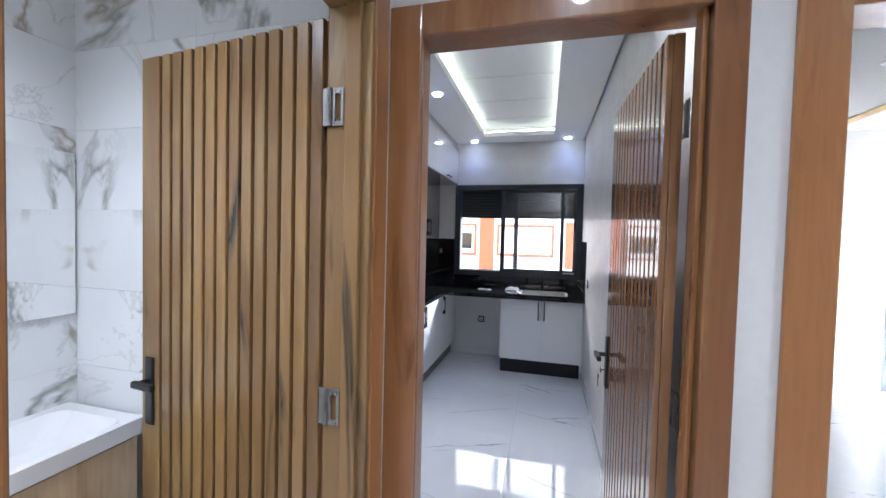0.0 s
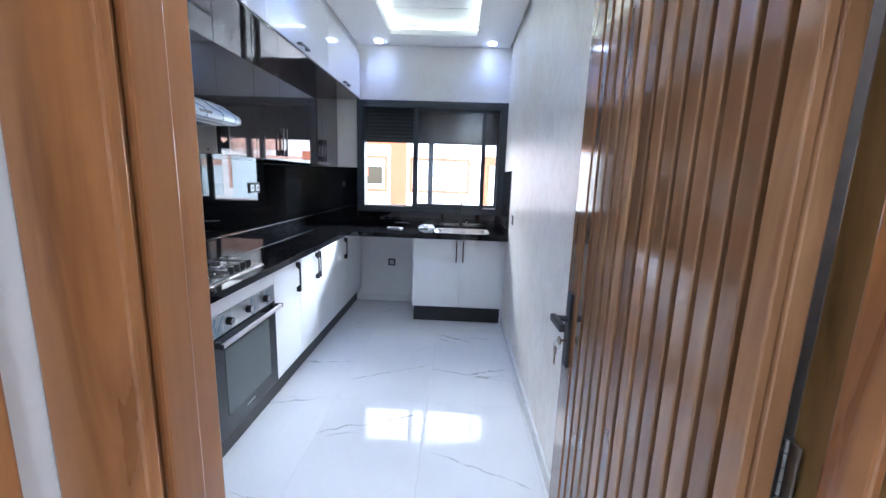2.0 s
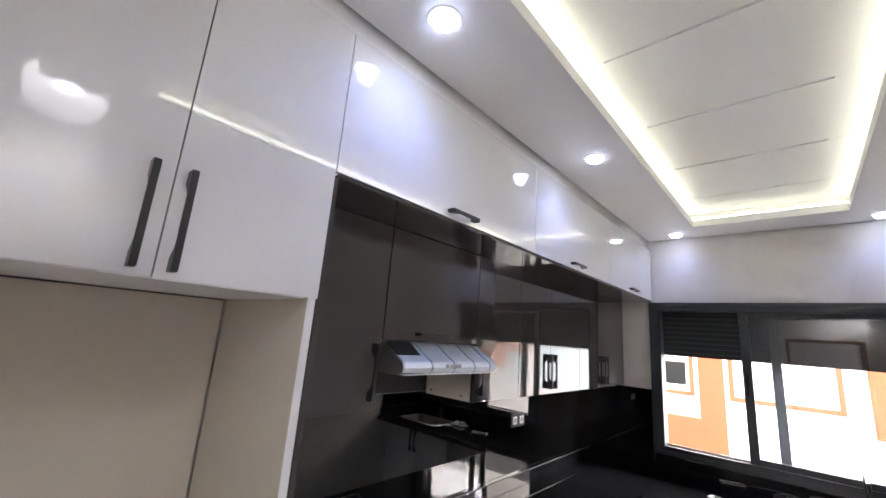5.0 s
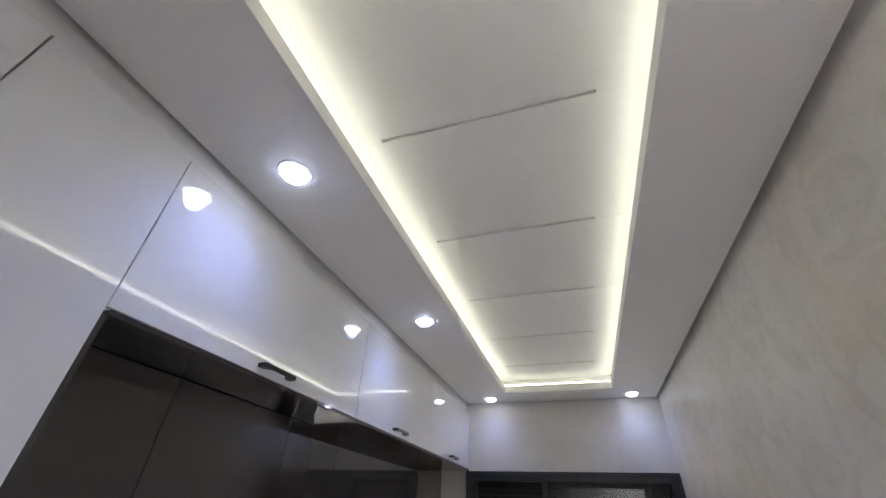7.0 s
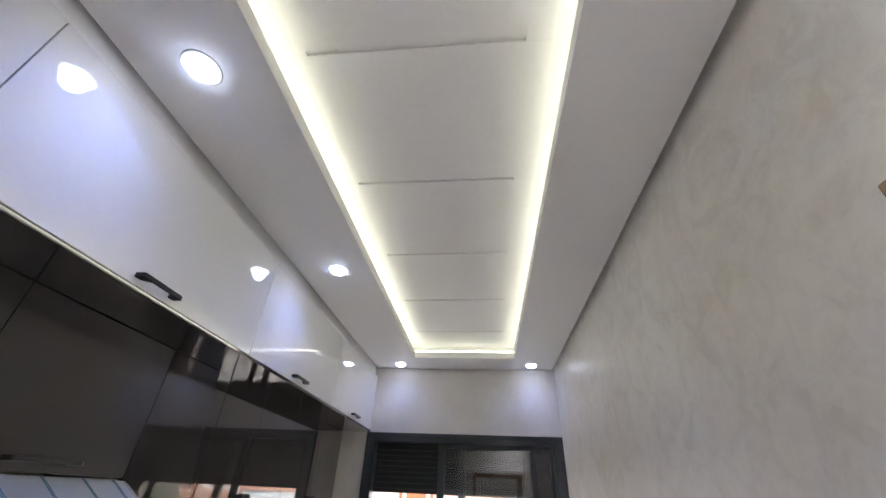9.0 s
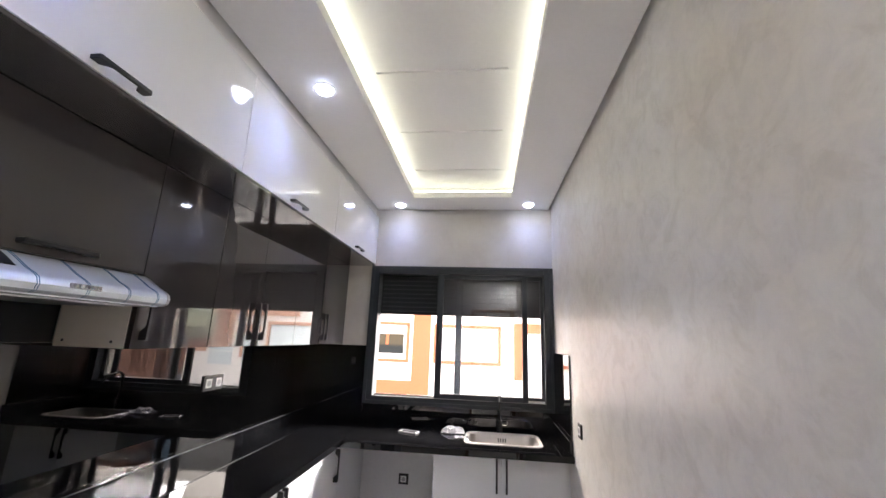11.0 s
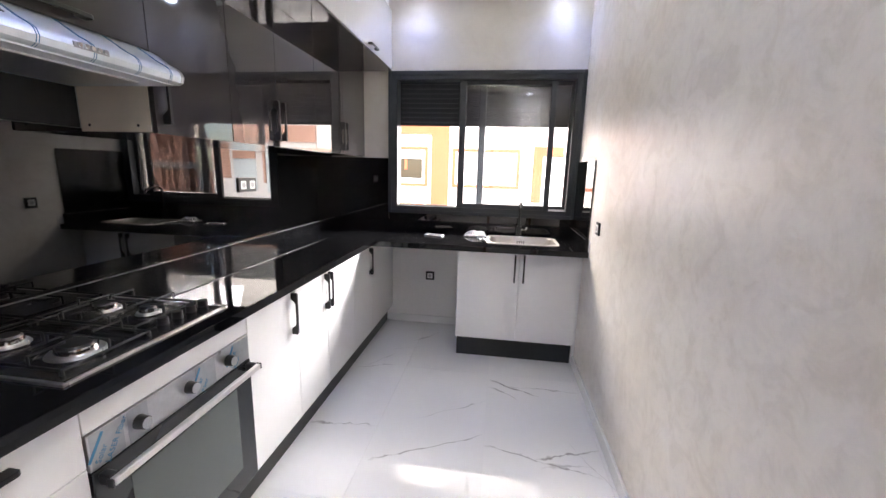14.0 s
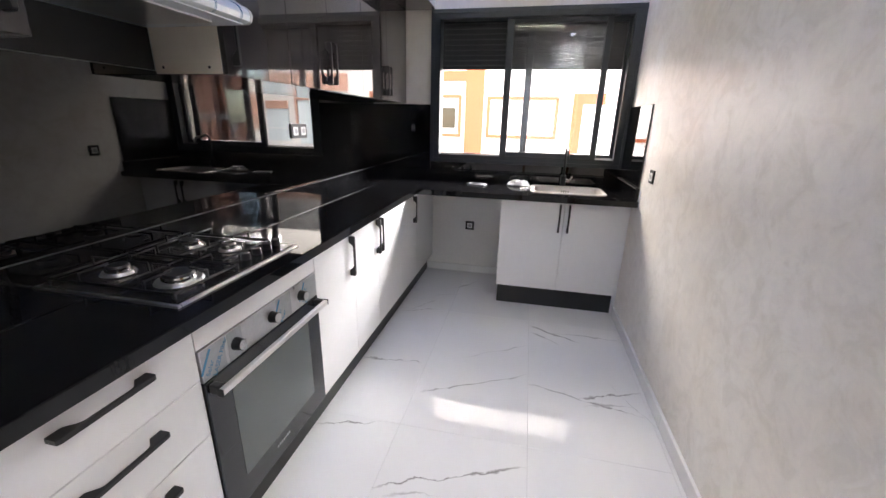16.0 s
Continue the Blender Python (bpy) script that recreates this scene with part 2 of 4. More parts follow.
dusty(M_GRANITE)
nodes(M_GRANITE)[2].inputs["Specular IOR Level"].default_value = 0.36
M_BLACK = speckled("black_metal", (0.009, 0.009, 0.010), 0.35, 80, 0.1)
M_KICK = speckled("black_plinth", (0.013, 0.013, 0.014), 0.3, 60, 0.1)
M_ALU = speckled("anthracite_aluminium", (0.035, 0.04, 0.045), 0.35, 90, 0.08)
M_SHUT = speckled("shutter_slats", (0.018, 0.019, 0.021), 0.75, 60, 0.1)
M_STEEL = speckled("brushed_steel", (0.55, 0.55, 0.55), 0.28, 120, 0.08, 0, 0, 1.0)
M_STEELW = speckled("satin_steel", (0.72, 0.70, 0.68), 0.38, 120, 0.06, 0, 0, 1.0)
M_SINK = speckled("sink_steel", (0.46, 0.43, 0.40), 0.4, 90, 0.06, 0, 0, 1.0)
M_CHROME = mat("chrome", (0.8, 0.8, 0.8), 0.08, 1.0)
M_FILM = speckled("hood_steel_with_film", (0.74, 0.79, 0.83), 0.33, 25, 0.03, 0.35, 0.0, 0.3)
M_WOOD = wood("varnished_wood", (0.24, 0.095, 0.03), (0.38, 0.165, 0.055), (0.46, 0.24, 0.09))
# one door wood in two copies: pale as lit, darker as shaded
M_WOODP = wood("varnished_pale_wood", (0.055, 0.036, 0.014), (0.27, 0.155, 0.055), (0.36, 0.23, 0.085))
M_WOODSHADE = wood("varnished_shaded_wood", (0.11, 0.048, 0.022), (0.25, 0.128, 0.060), (0.34, 0.185, 0.090), 0.10)
M_OAK = wood("light_oak_board", (0.42, 0.30, 0.18), (0.52, 0.39, 0.25), (0.58, 0.46, 0.32), 0.45)
M_FLOOR = floor_marble()
M_TILE = marble("marble_wall_tile", (0.82, 0.83, 0.83), 0.06, (0.32, 0.33, 0.31), 0.7, 0.018, 9.0, True, (1, 1, 1), 0.38)
M_GROUT = speckled("grout", (0.70, 0.70, 0.69), 0.7, 90, 0.05)
M_MIRROR = mat("mirror", (0.92, 0.93, 0.93), 0.01, 1.0)
M_CERAMIC = mat("ceramic", (0.85, 0.85, 0.85), 0.08, 0, 0.5)
M_SPOT = glow("downlight_led", (0.70, 0.79, 1.0), 9)
M_STRIP = glow("led_strip", (0.96, 1.0, 0.84), 2.7)
M_WARM = glow("led_strip_warm", (1.0, 0.62, 0.15), 6)
M_FACADE = speckled("white_render", (0.76, 0.73, 0.70), 0.8, 30, 0.04)
M_ORANGE = speckled("orange_render", (0.32, 0.085, 0.035), 0.8, 30, 0.06)
M_ROAD = speckled("street", (0.25, 0.24, 0.23), 0.9, 20, 0.2)
# orange render made paler, so its reflection in the dark cabinets looks bright
M_ORANGEREFL = speckled("orange_paled_for_reflection", (0.56, 0.33, 0.25), 0.8, 30, 0.06)
M_BRICK = speckled("red_brickwork", (0.50, 0.26, 0.19), 0.9, 12, 0.3)
M_CLOTH = speckled("white_cloth", (0.48, 0.47, 0.46), 0.8, 90, 0.05, 0, 0.2)
M_PLASTIC = mat("white_plastic", (0.75, 0.75, 0.73), 0.3)
M_OVENGL = mat("oven_glass", (0.02, 0.022, 0.022), 0.03)
M_OVENIN = mat("oven_window", (0.10, 0.115, 0.11), 0.05)
M_BLUE = mat("blue_print", (0.03, 0.20, 0.36), 0.4)
M_GREY = mat("grey_print", (0.35, 0.35, 0.35), 0.4)
M_BRASS = mat("brass_key", (0.6, 0.5, 0.35), 0.25, 1.0)
M_WRAP = mat("clear_wrap", (0.85, 0.85, 0.85), 0.12)
nodes(M_WRAP)[2].inputs["Transmission Weight"].default_value = 0.85
M_FILMP = speckled("clear_film_on_steel", (0.42, 0.43, 0.44), 0.42, 60, 0.08, 0.4, 0.05, 0.7)
M_GLASS = mat("window_glass", (1, 1, 1), 0.0)
nodes(M_GLASS)[2].inputs["Transmission Weight"].default_value = 1.0
nodes(M_GLASS)[2].inputs["IOR"].default_value = 1.45


# mesh helpers
ORIGIN = {}


def box(bm, x0, x1, y0, y1, z0, z1, bev=0.0, seg=2):
    x0, x1, y0, y1, z0, z1 = min(x0, x1), max(x0, x1), min(y0, y1), max(y0, y1), min(z0, z1), max(z0, z1)
    r = bmesh.ops.create_cube(bm, size=1, matrix=Matrix.Translation(((x0 + x1) / 2, (y0 + y1) / 2, (z0 + z1) / 2)) @ Matrix.Diagonal((x1 - x0, y1 - y0, z1 - z0, 1)))
    if bev:
        es = list({e for v in r["verts"] for e in v.link_edges})
        bmesh.ops.bevel(bm, geom=es, offset=bev, segments=seg, affect="EDGES", profile=0.5)
    return bm


def bx(x0, x1, y0, y1, z0, z1, bev=0.0, seg=2):
    return box(bmesh.new(), x0, x1, y0, y1, z0, z1, bev, seg)


def cyl(bm, p0, p1, r0, r1=None, n=20, caps=True):
    p0, p1 = Vector(p0), Vector(p1)
    d = p1 - p0
    q = d.to_track_quat("Z", "Y").to_matrix().to_4x4()
    bmesh.ops.create_cone(bm, cap_ends=caps, segments=n, radius1=r0, radius2=r0 if r1 is None else r1, depth=d.length, matrix=Matrix.Translation((p0 + p1) / 2) @ q)
    return bm


def tube(bm, pts, r, n=8):
    for a, b_ in zip(pts, pts[1:]):
        cyl(bm, a, b_, r, n=n)
    for p in pts[1:-1]:
        bmesh.ops.create_uvsphere(bm, u_segments=n, v_segments=6, radius=r, matrix=Matrix.Translation(p))
    return bm


def prism(bm, profile, axis, a, b_):
    """A closed profile of 2D points, drawn out along axis from a to b_."""
    def at(p, t):
        u, v = p
        return {"x": (t, u, v), "y": (u, t, v), "z": (u, v, t)}[axis]
    lo = [bm.verts.new(at(p, a)) for p in profile]
    hi = [bm.verts.new(at(p, b_)) for p in profile]
    n = len(profile)
    bm.faces.new(lo)
    bm.faces.new(hi[::-1])
    for i in range(n):
        bm.faces.new((lo[i], hi[i], hi[(i + 1) % n], lo[(i + 1) % n]))
    bmesh.ops.recalc_face_normals(bm, faces=bm.faces[:])
    return bm


def mesh_object(name, bm, material, smooth=False):
    me = bpy.data.meshes.new(name)
    bm.to_mesh(me)
    bm.free()
    if smooth:
        for p in me.polygons:
            p.use_smooth = True
        me.set_sharp_from_angle(angle=radians(35))
    me.materials.append(material)
    return new(name, me)


def thing(name, at, label, category, group="", turn=None):
    """An Empty that stands for a thing. turn None: its parts are given in world places; else they are given in its own axes, turned by so many degrees."""
    ob = new(name)
    ob.empty_display_size = 0.05
    ob.location = at
    if turn is None:
        ORIGIN[ob.name] = Vector(at)
    else:
        ob.rotation_euler = (0, 0, radians(turn))
        ORIGIN[ob.name] = Vector((0, 0, 0))
    return tagged(ob, label, category, group)


def part(name, bm, material, parent, label="", smooth=False):
    o = ORIGIN.get(parent.name, Vector((0, 0, 0)))
    bmesh.ops.translate(bm, vec=-o, verts=bm.verts[:])
    ob = mesh_object(name, bm, material, smooth)
    ob.parent = parent
    ORIGIN[ob.name] = o
    if label:
        ob["label"] = label
    return ob


def solo(name, bm, material, label, category, group="", smooth=False):
    c = Vector((0, 0, 0))
    for v in bm.verts:
        c += v.co
    c /= max(1, len(bm.verts))
    c.z = min(v.co.z for v in bm.verts)
    bmesh.ops.translate(bm, vec=-c, verts=bm.verts[:])
    ob = mesh_object(name, bm, material, smooth)
    ob.location = c
    ORIGIN[ob.name] = c
    return tagged(ob, label, category, group)


def structure(name, bm, material, label=""):
    ob = mesh_object(name, bm, material)
    return tagged(ob, label, kind="structure")
M_GLASSB = mat("pale_blue_glass", (0.62, 0.70, 0.72), 0.15)
M_CONC = speckled("bare_concrete", (0.50, 0.47, 0.44), 0.9, 15, 0.1)
M_SEAL = speckled("grey_seal", (0.07, 0.07, 0.07), 0.4, 60, 0.2)
M_HINGE = speckled("dull_steel", (0.30, 0.29, 0.28), 0.35, 60, 0.15, 0, 0, 1.0)
M_SLOTLIGHT = speckled("slot_daylight", (0.15, 0.15, 0.16), 0.6, 60, 0.1)
M_HOB = speckled("dark_hob_plate", (0.10, 0.095, 0.09), 0.16, 60, 0.1, 0.3, 0, 0.8)
M_GAPSHADE = speckled("gap_shade", (0.14, 0.13, 0.11), 0.8, 60, 0.1)
M_BLACKM = speckled("matt_black_board", (0.008, 0.008, 0.009), 0.5, 60, 0.1)

# the large structure
# kitchen: x -1.33 to 0.80, y 1.43 to 5.28; door wall y 1.32 to 1.43
CEIL = 2.78
structure("floor_slab", bx(-2.6, 4.6, -2.6, 5.6, -0.2, -0.012), M_GROUT, "grey mortar bed under the tiles")
structure("ceiling_slab", bx(-2.7, 5.2, -2.6, 6.2, 3.0, 3.12), M_CEIL, "plain white ceiling slab")

wall_right = structure("wall_east", bx(0.80, 0.92, 1.43, 5.55, 0, 3.0), M_PLASTER, "polished grey beige plaster wall between kitchen and living room")
bm = bmesh.new()
box(bm, -1.33, -0.80, 5.28, 5.55, 0.86, 3.0)
box(bm, -0.80, 0.80, 5.28, 5.55, 2.245, 3.0)
box(bm, -0.80, 0.80, 5.28, 5.55, 0.86, 1.075)
structure("wall_north", bm, M_PLASTERN, "polished plaster window wall of the kitchen")
structure("wall_north_low", bx(-1.33, 0.80, 5.42, 5.55, 0, 0.86), M_WHITEWALL, "white painted wall in the appliance bay")
structure("wall_west", bx(-1.47, -1.346, 1.50, 5.55, 0, 3.0), M_WHITEWALL, "plain white wall behind the cabinets")
# door wall with the kitchen door and the living room opening
bm = bmesh.new()
box(bm, -0.085, -0.031, 1.32, 1.43, 0, 3.0)
box(bm, -0.031, 0.755, 1.32, 1.43, 2.17, 3.0)
box(bm, 0.755, 1.0, 1.32, 1.43, 0, 3.0)
box(bm, 1.0, 1.92, 1.32, 1.43, 2.12, 3.0)
box(bm, 1.92, 4.0, 1.32, 1.43, 0, 3.0)
structure("wall_south", bm, M_WHITEWALL, "white painted corridor wall with two door openings")
# bathroom wall
bm = bmesh.new()
box(bm, -0.20, -0.085, 1.19, 1.50, 0, 3.0)
box(bm, -0.20, -0.085, 0.44, 1.19, 2.20, 3.0)
box(bm, -0.20, -0.085, -1.6, 0.44, 0, 3.0)
structure("wall_bathroom", bm, M_WHITEWALL, "white corridor wall with the bathroom door opening")
structure("wall_bathroom_north", bx(-1.62, -0.20, 1.41, 1.50, 0, 3.0), M_WHITEWALL)
structure("wall_bathroom_west", bx(-1.62, -1.51, -1.0, 1.41, 0, 3.0), M_WHITEWALL)
structure("wall_bathroom_south", bx(-1.62, -0.20, -1.1, -1.0, 0, 3.0), M_WHITEWALL)
structure("wall_corridor_end", bx(-0.2, 4.0, -1.7, -1.6, 0, 3.0), M_WHITEWALL)
structure("wall_corridor_east", bx(2.4, 2.5, -1.6, 1.32, 0, 3.0), M_WHITEWALL)
# living room
structure("wall_living_east", bx(3.87, 4.0, 1.43, 5.0, 0, 3.0), M_PLASTERN, "pale plaster living room wall")
bm = bmesh.new()
box(bm, 0.92, 3.93, 5.5, 5.62, 0, 3.0)
box(bm, 3.93, 4.9, 5.5, 5.62, 2.27, 3.0)
structure("wall_living_north", bm, M_WHITEWALL, "white living room wall beside the balcony door")
structure("wall_balcony_side", bx(4.9, 5.0, 4.9, 5.62, 0, 3.0), M_WHITEWALL)
structure("wall_niche_side", bx(4.0, 4.9, 4.9, 5.0, 0, 3.0), M_WHITEWALL)

# kitchen ceiling: a lowered plate with a lit recess
bm = bmesh.new()
box(bm, -0.778, -0.39, 1.50, 5.25, CEIL, CEIL + 0.05)
box(bm, 0.43, 0.775, 1.50, 5.25, CEIL, CEIL + 0.05)
box(bm, -0.39, 0.43, 1.50, 1.87, CEIL, CEIL + 0.05)
box(bm, -0.39, 0.43, 4.93, 5.25, CEIL, CEIL + 0.05)
box(bm, -1.33, -0.778, 1.43, 5.28, CEIL + 0.05, CEIL + 0.08)
box(bm, 0.775, 0.80, 1.43, 5.28, CEIL + 0.05, CEIL + 0.08)
box(bm, -0.778, 0.775, 5.25, 5.28, CEIL + 0.05, CEIL + 0.08)
box(bm, -0.778, 0.775, 1.43, 1.50, CEIL + 0.05, CEIL + 0.08)
# recess: side walls set back 9 cm, panels with grooves
box(bm, -0.50, -0.48, 1.745, 5.055, CEIL + 0.05, 2.93)
box(bm, 0.54, 0.56, 1.745, 5.055, CEIL + 0.05, 2.93)
box(bm, -0.48, 0.54, 1.745, 1.76, CEIL + 0.05, 2.93)
box(bm, -0.48, 0.54, 5.04, 5.055, CEIL + 0.05, 2.93)
ys = [1.76] + [2.371 + 0.571 * i for i in range(5)] + [5.04]
for a, b_ in zip(ys, ys[1:]):
    box(bm, -0.48, 0.54, a + (0.0 if a < 1.8 else 0.007), b_ - (0.0 if b_ > 5 else 0.007), 2.905, 2.93)
for y in ys[1:-1]:
    box(bm, -0.48, -0.33, y - 0.0068, y + 0.0068, 2.9054, 2.93)
    box(bm, 0.32, 0.54, y - 0.0068, y + 0.0068, 2.9054, 2.93)
    box(bm, -0.33, 0.32, y - 0.0068, y + 0.0068, 2.915, 2.93)
structure("ceiling_kitchen", bm, M_CEIL, "white plasterboard ceiling with a lit cove recess and thin grooves")
bm = bmesh.new()
box(bm, -0.20, 2.5, -1.7, 1.43, CEIL, CEIL + 0.05)
structure("ceiling_corridor", bm, M_CEIL)
structure("ceiling_bathroom", bx(-1.62, -0.20, -1.1, 1.50, 2.6, 2.65), M_CEIL)
bm = bmesh.new()
box(bm, 3.35, 3.87, 1.43, 5.5, CEIL + 0.05, CEIL + 0.10)
box(bm, 0.92, 3.20, 1.43, 5.5, CEIL + 0.05, CEIL + 0.1)
box(bm, 3.2, 3.35, 1.43, 5.5, CEIL + 0.13, CEIL + 0.15)
box(bm, 3.87, 5.0, 4.9, 5.62, CEIL + 0.05, CEIL + 0.1)
structure("ceiling_living", bm, M_CEIL, "white living room ceiling with a warm light slot")
structure("cornice", bx(-0.83, -0.802, 1.45, 5.28, 2.715, CEIL + 0.048), M_CEIL, "narrow set-back strip above the top cabinets")

# skirting
for x0, x1, y0, y1 in ((0.785, 0.80, 1.47, 4.80), (3.855, 3.87, 1.43, 5.0), (-0.085, -0.075, -1.6, 0.34), (0.92, 3.93, 5.488, 5.5)):
    structure("baseboard", bx(x0, x1, y0, y1, 0, 0.08, 0.003), M_FLOOR, "white marble skirting tile")
structure("baseboard", bx(-0.88, -0.12, 5.405, 5.42, 0, 0.07, 0.003), M_FLOOR, "white marble skirting tile")


# casings and jambs
def casing(name, cuts, label):
    bm = bmesh.new()
    for c in cuts:
        box(bm, *c, 0.004)
    return structure(name, bm, M_WOOD, label)


kf = tagged(new("door_frame_kitchen"), "varnished reddish wood frame of the kitchen doorway", kind="structure")
ORIGIN[kf.name] = Vector((0, 0, 0))
for nm, b_ in (("casing_side", (-0.084, 0.012, 1.303, 1.32, 0, 2.225)), ("casing_side", (0.742, 0.817, 1.303, 1.32, 0, 2.225)),
               ("casing_top", (0.012, 0.742, 1.303, 1.32, 2.137, 2.225)),
               ("jamb", (-0.03, -0.002, 1.3205, 1.44, 0, 2.145)), ("jamb", (0.742, 0.765, 1.31, 1.44, 0, 2.145)),
               ("head_jamb", (-0.03, 0.765, 1.31, 1.44, 2.145, 2.175)),
               ("door_stop", (0.728, 0.742, 1.335, 1.385, 0, 2.145)), ("door_stop", (-0.002, 0.010, 1.335, 1.385, 0, 2.145))):
    part(nm, bx(*b_, 0.004), M_WOODP if nm == "jamb" and b_[0] > 0.5 else M_WOOD, kf)
bf = tagged(new("door_frame_bathroom"), "varnished wood frame of the bathroom doorway", kind="structure")
ORIGIN[bf.name] = Vector((0, 0, 0))
for nm, b_, m in (("casing_side", (-0.085, -0.068, 1.185, 1.264, 0, 2.28), M_WOOD), ("casing_side", (-0.085, -0.068, 0.38, 0.46, 0, 2.28), M_WOOD),
                  ("casing_top", (-0.085, -0.068, 0.46, 1.19, 2.20, 2.28), M_WOOD),
                  ("jamb", (-0.205, -0.075, 1.17, 1.205, 0, 2.165), M_WOODP), ("jamb", (-0.205, -0.075, 0.43, 0.465, 0, 2.165), M_WOODP),
                  ("head_jamb", (-0.205, -0.075, 0.43, 1.205, 2.165, 2.20), M_WOODP),
                  ("door_stop", (-0.145, -0.10, 1.155, 1.17, 0, 2.165), M_WOODP)):
    part(nm, bx(*b_, 0.004), m, bf)
lf = tagged(new("door_frame_living"), "varnished wood casing of the living room opening", kind="structure")
ORIGIN[lf.name] = Vector((0, 0, 0))
for nm, b_ in (("casing_side", (0.910, 1.010, 1.303, 1.32, 0, 2.22)), ("casing_side", (1.905, 2.0, 1.303, 1.32, 0, 2.22)),
               ("casing_top", (1.010, 1.905, 1.303, 1.32, 2.12, 2.22)),
               ("jamb", (0.99, 1.013, 1.31, 1.44, 0, 2.10)), ("jamb", (1.907, 1.93, 1.31, 1.44, 0, 2.10)), ("head_jamb", (0.99, 1.93, 1.31, 1.44, 2.10, 2.13))):
    part(nm, bx(*b_, 0.004), M_WOOD, lf)


def frame_ring(x0, x1, y0, y1, z0, z1, wl, wr, wb, wt, bev=0.003):
    bm = bmesh.new()
    box(bm, x0, x0 + wl, y0, y1, z0, z1, bev)
    box(bm, x1 - wr, x1, y0, y1, z0, z1, bev)
    box(bm, x0 + wl, x1 - wr, y0, y1, z0, z0 + wb, bev)
    box(bm, x0 + wl, x1 - wr, y0, y1, z1 - wt, z1, bev)
    return bm



def frame_ring_flat(x0, x1, y0, y1, z0, z1, w_):
    bm = bmesh.new()
    for q in ((x0, x1, y0, y0 + w_), (x0, x1, y1 - w_, y1), (x0, x0 + w_, y0 + w_, y1 - w_), (x1 - w_, x1, y0 + w_, y1 - w_)):
        box(bm, *q, z0, z1, 0.003)
    return bm


# slatted doors: the axes of a leaf start at its hinge; x along the leaf, y through it, hinge side at x = 0
def slatted_door(name, at, turn, width, height, material, faces, label, thick=0.04, handle_faces=(1,)):
    d = thing(name, at, label, "door", turn=turn)
    # core in the dark wood copy, which puts shade into the grooves
    part("leaf", bx(0, width, -thick / 2, thick / 2, 0.008, height, 0.003), M_WOODSHADE, d, "wooden core, darkened as the shade in the grooves")
    n = 13
    pitch = (width - 0.09) / n
    for s in faces:
        for i in range(n + 1):
            x0 = 0.004 + i * pitch
            w = 0.088 if i == n else pitch - 0.012
            part("slat", bx(x0, x0 + w, s * thick / 2, s * (thick / 2 + 0.016), 0.008, height, 0.003), material, d)
    for s in handle_faces:
        y = s * (thick / 2 + 0.016)
        xh = width - 0.045
        part("lock_plate", bx(xh - 0.02, xh + 0.02, y, y + s * 0.009, 0.905, 1.135, 0.004), M_BLACK, d, "black lock plate")
        bm = bmesh.new()
        cyl(bm, (xh, y, 1.055), (xh, y + s * 0.05, 1.055), 0.009)
        box(bm, xh - 0.088, xh + 0.012, y + s * 0.04, y + s * 0.058, 1.045, 1.067, 0.004)
        part("lever", bm, M_BLACK, d, "black lever handle")
    return d


def hinge(name, at, turn, parent_label):
    h = thing(name, at, parent_label, "hinge", "door hinges", turn)
    bm = frame_ring(0.006, 0.040, -0.003, 0.0, -0.05, 0.05, 0.009, 0.009, 0.016, 0.016, 0.001)
    part("leaf", bm, M_HINGE, h)
    part("leaf", bx(-0.022, -0.006, -0.003, 0.0, -0.05, 0.05, 0.002), M_HINGE, h)
    bm = bmesh.new()
    for k in range(5):
        cyl(bm, (0, -0.004, -0.05 + k * 0.0202), (0, -0.004, -0.031 + k * 0.0202), 0.006, n=12)
    part("knuckle", bm, M_HINGE, h)
    bm = bmesh.new()
    for z in (-0.035, 0.035):
        for x in (0.03, 0.018):
            cyl(bm, (x, -0.003, z), (x, -0.0045, z), 0.0035, n=8)
    tagged(part("screws", bm, M_CHROME, h), kind="stuff")
    return h


kd = slatted_door("door_kitchen", (0.705, 1.425, 0), 91.7, 0.72, 2.13, M_WOODSHADE, (1,), "open varnished slatted kitchen door in the shaded wood copy, with a black handle and keys", 0.028)
bd = slatted_door("door_bathroom", (-0.205, 1.19, 0), 173.0, 0.75, 2.135, M_WOODP, (1,), "open pale varnished slatted bathroom door with a black handle", 0.028)
for z in (1.90, 1.10, 0.25):
    hinge("hinge", (0.7275, 1.432, z), 90, "steel butt hinge on the kitchen door")
    hinge("hinge", (-0.19, 1.163, z), 0, "steel butt hinge on the bathroom door jamb")


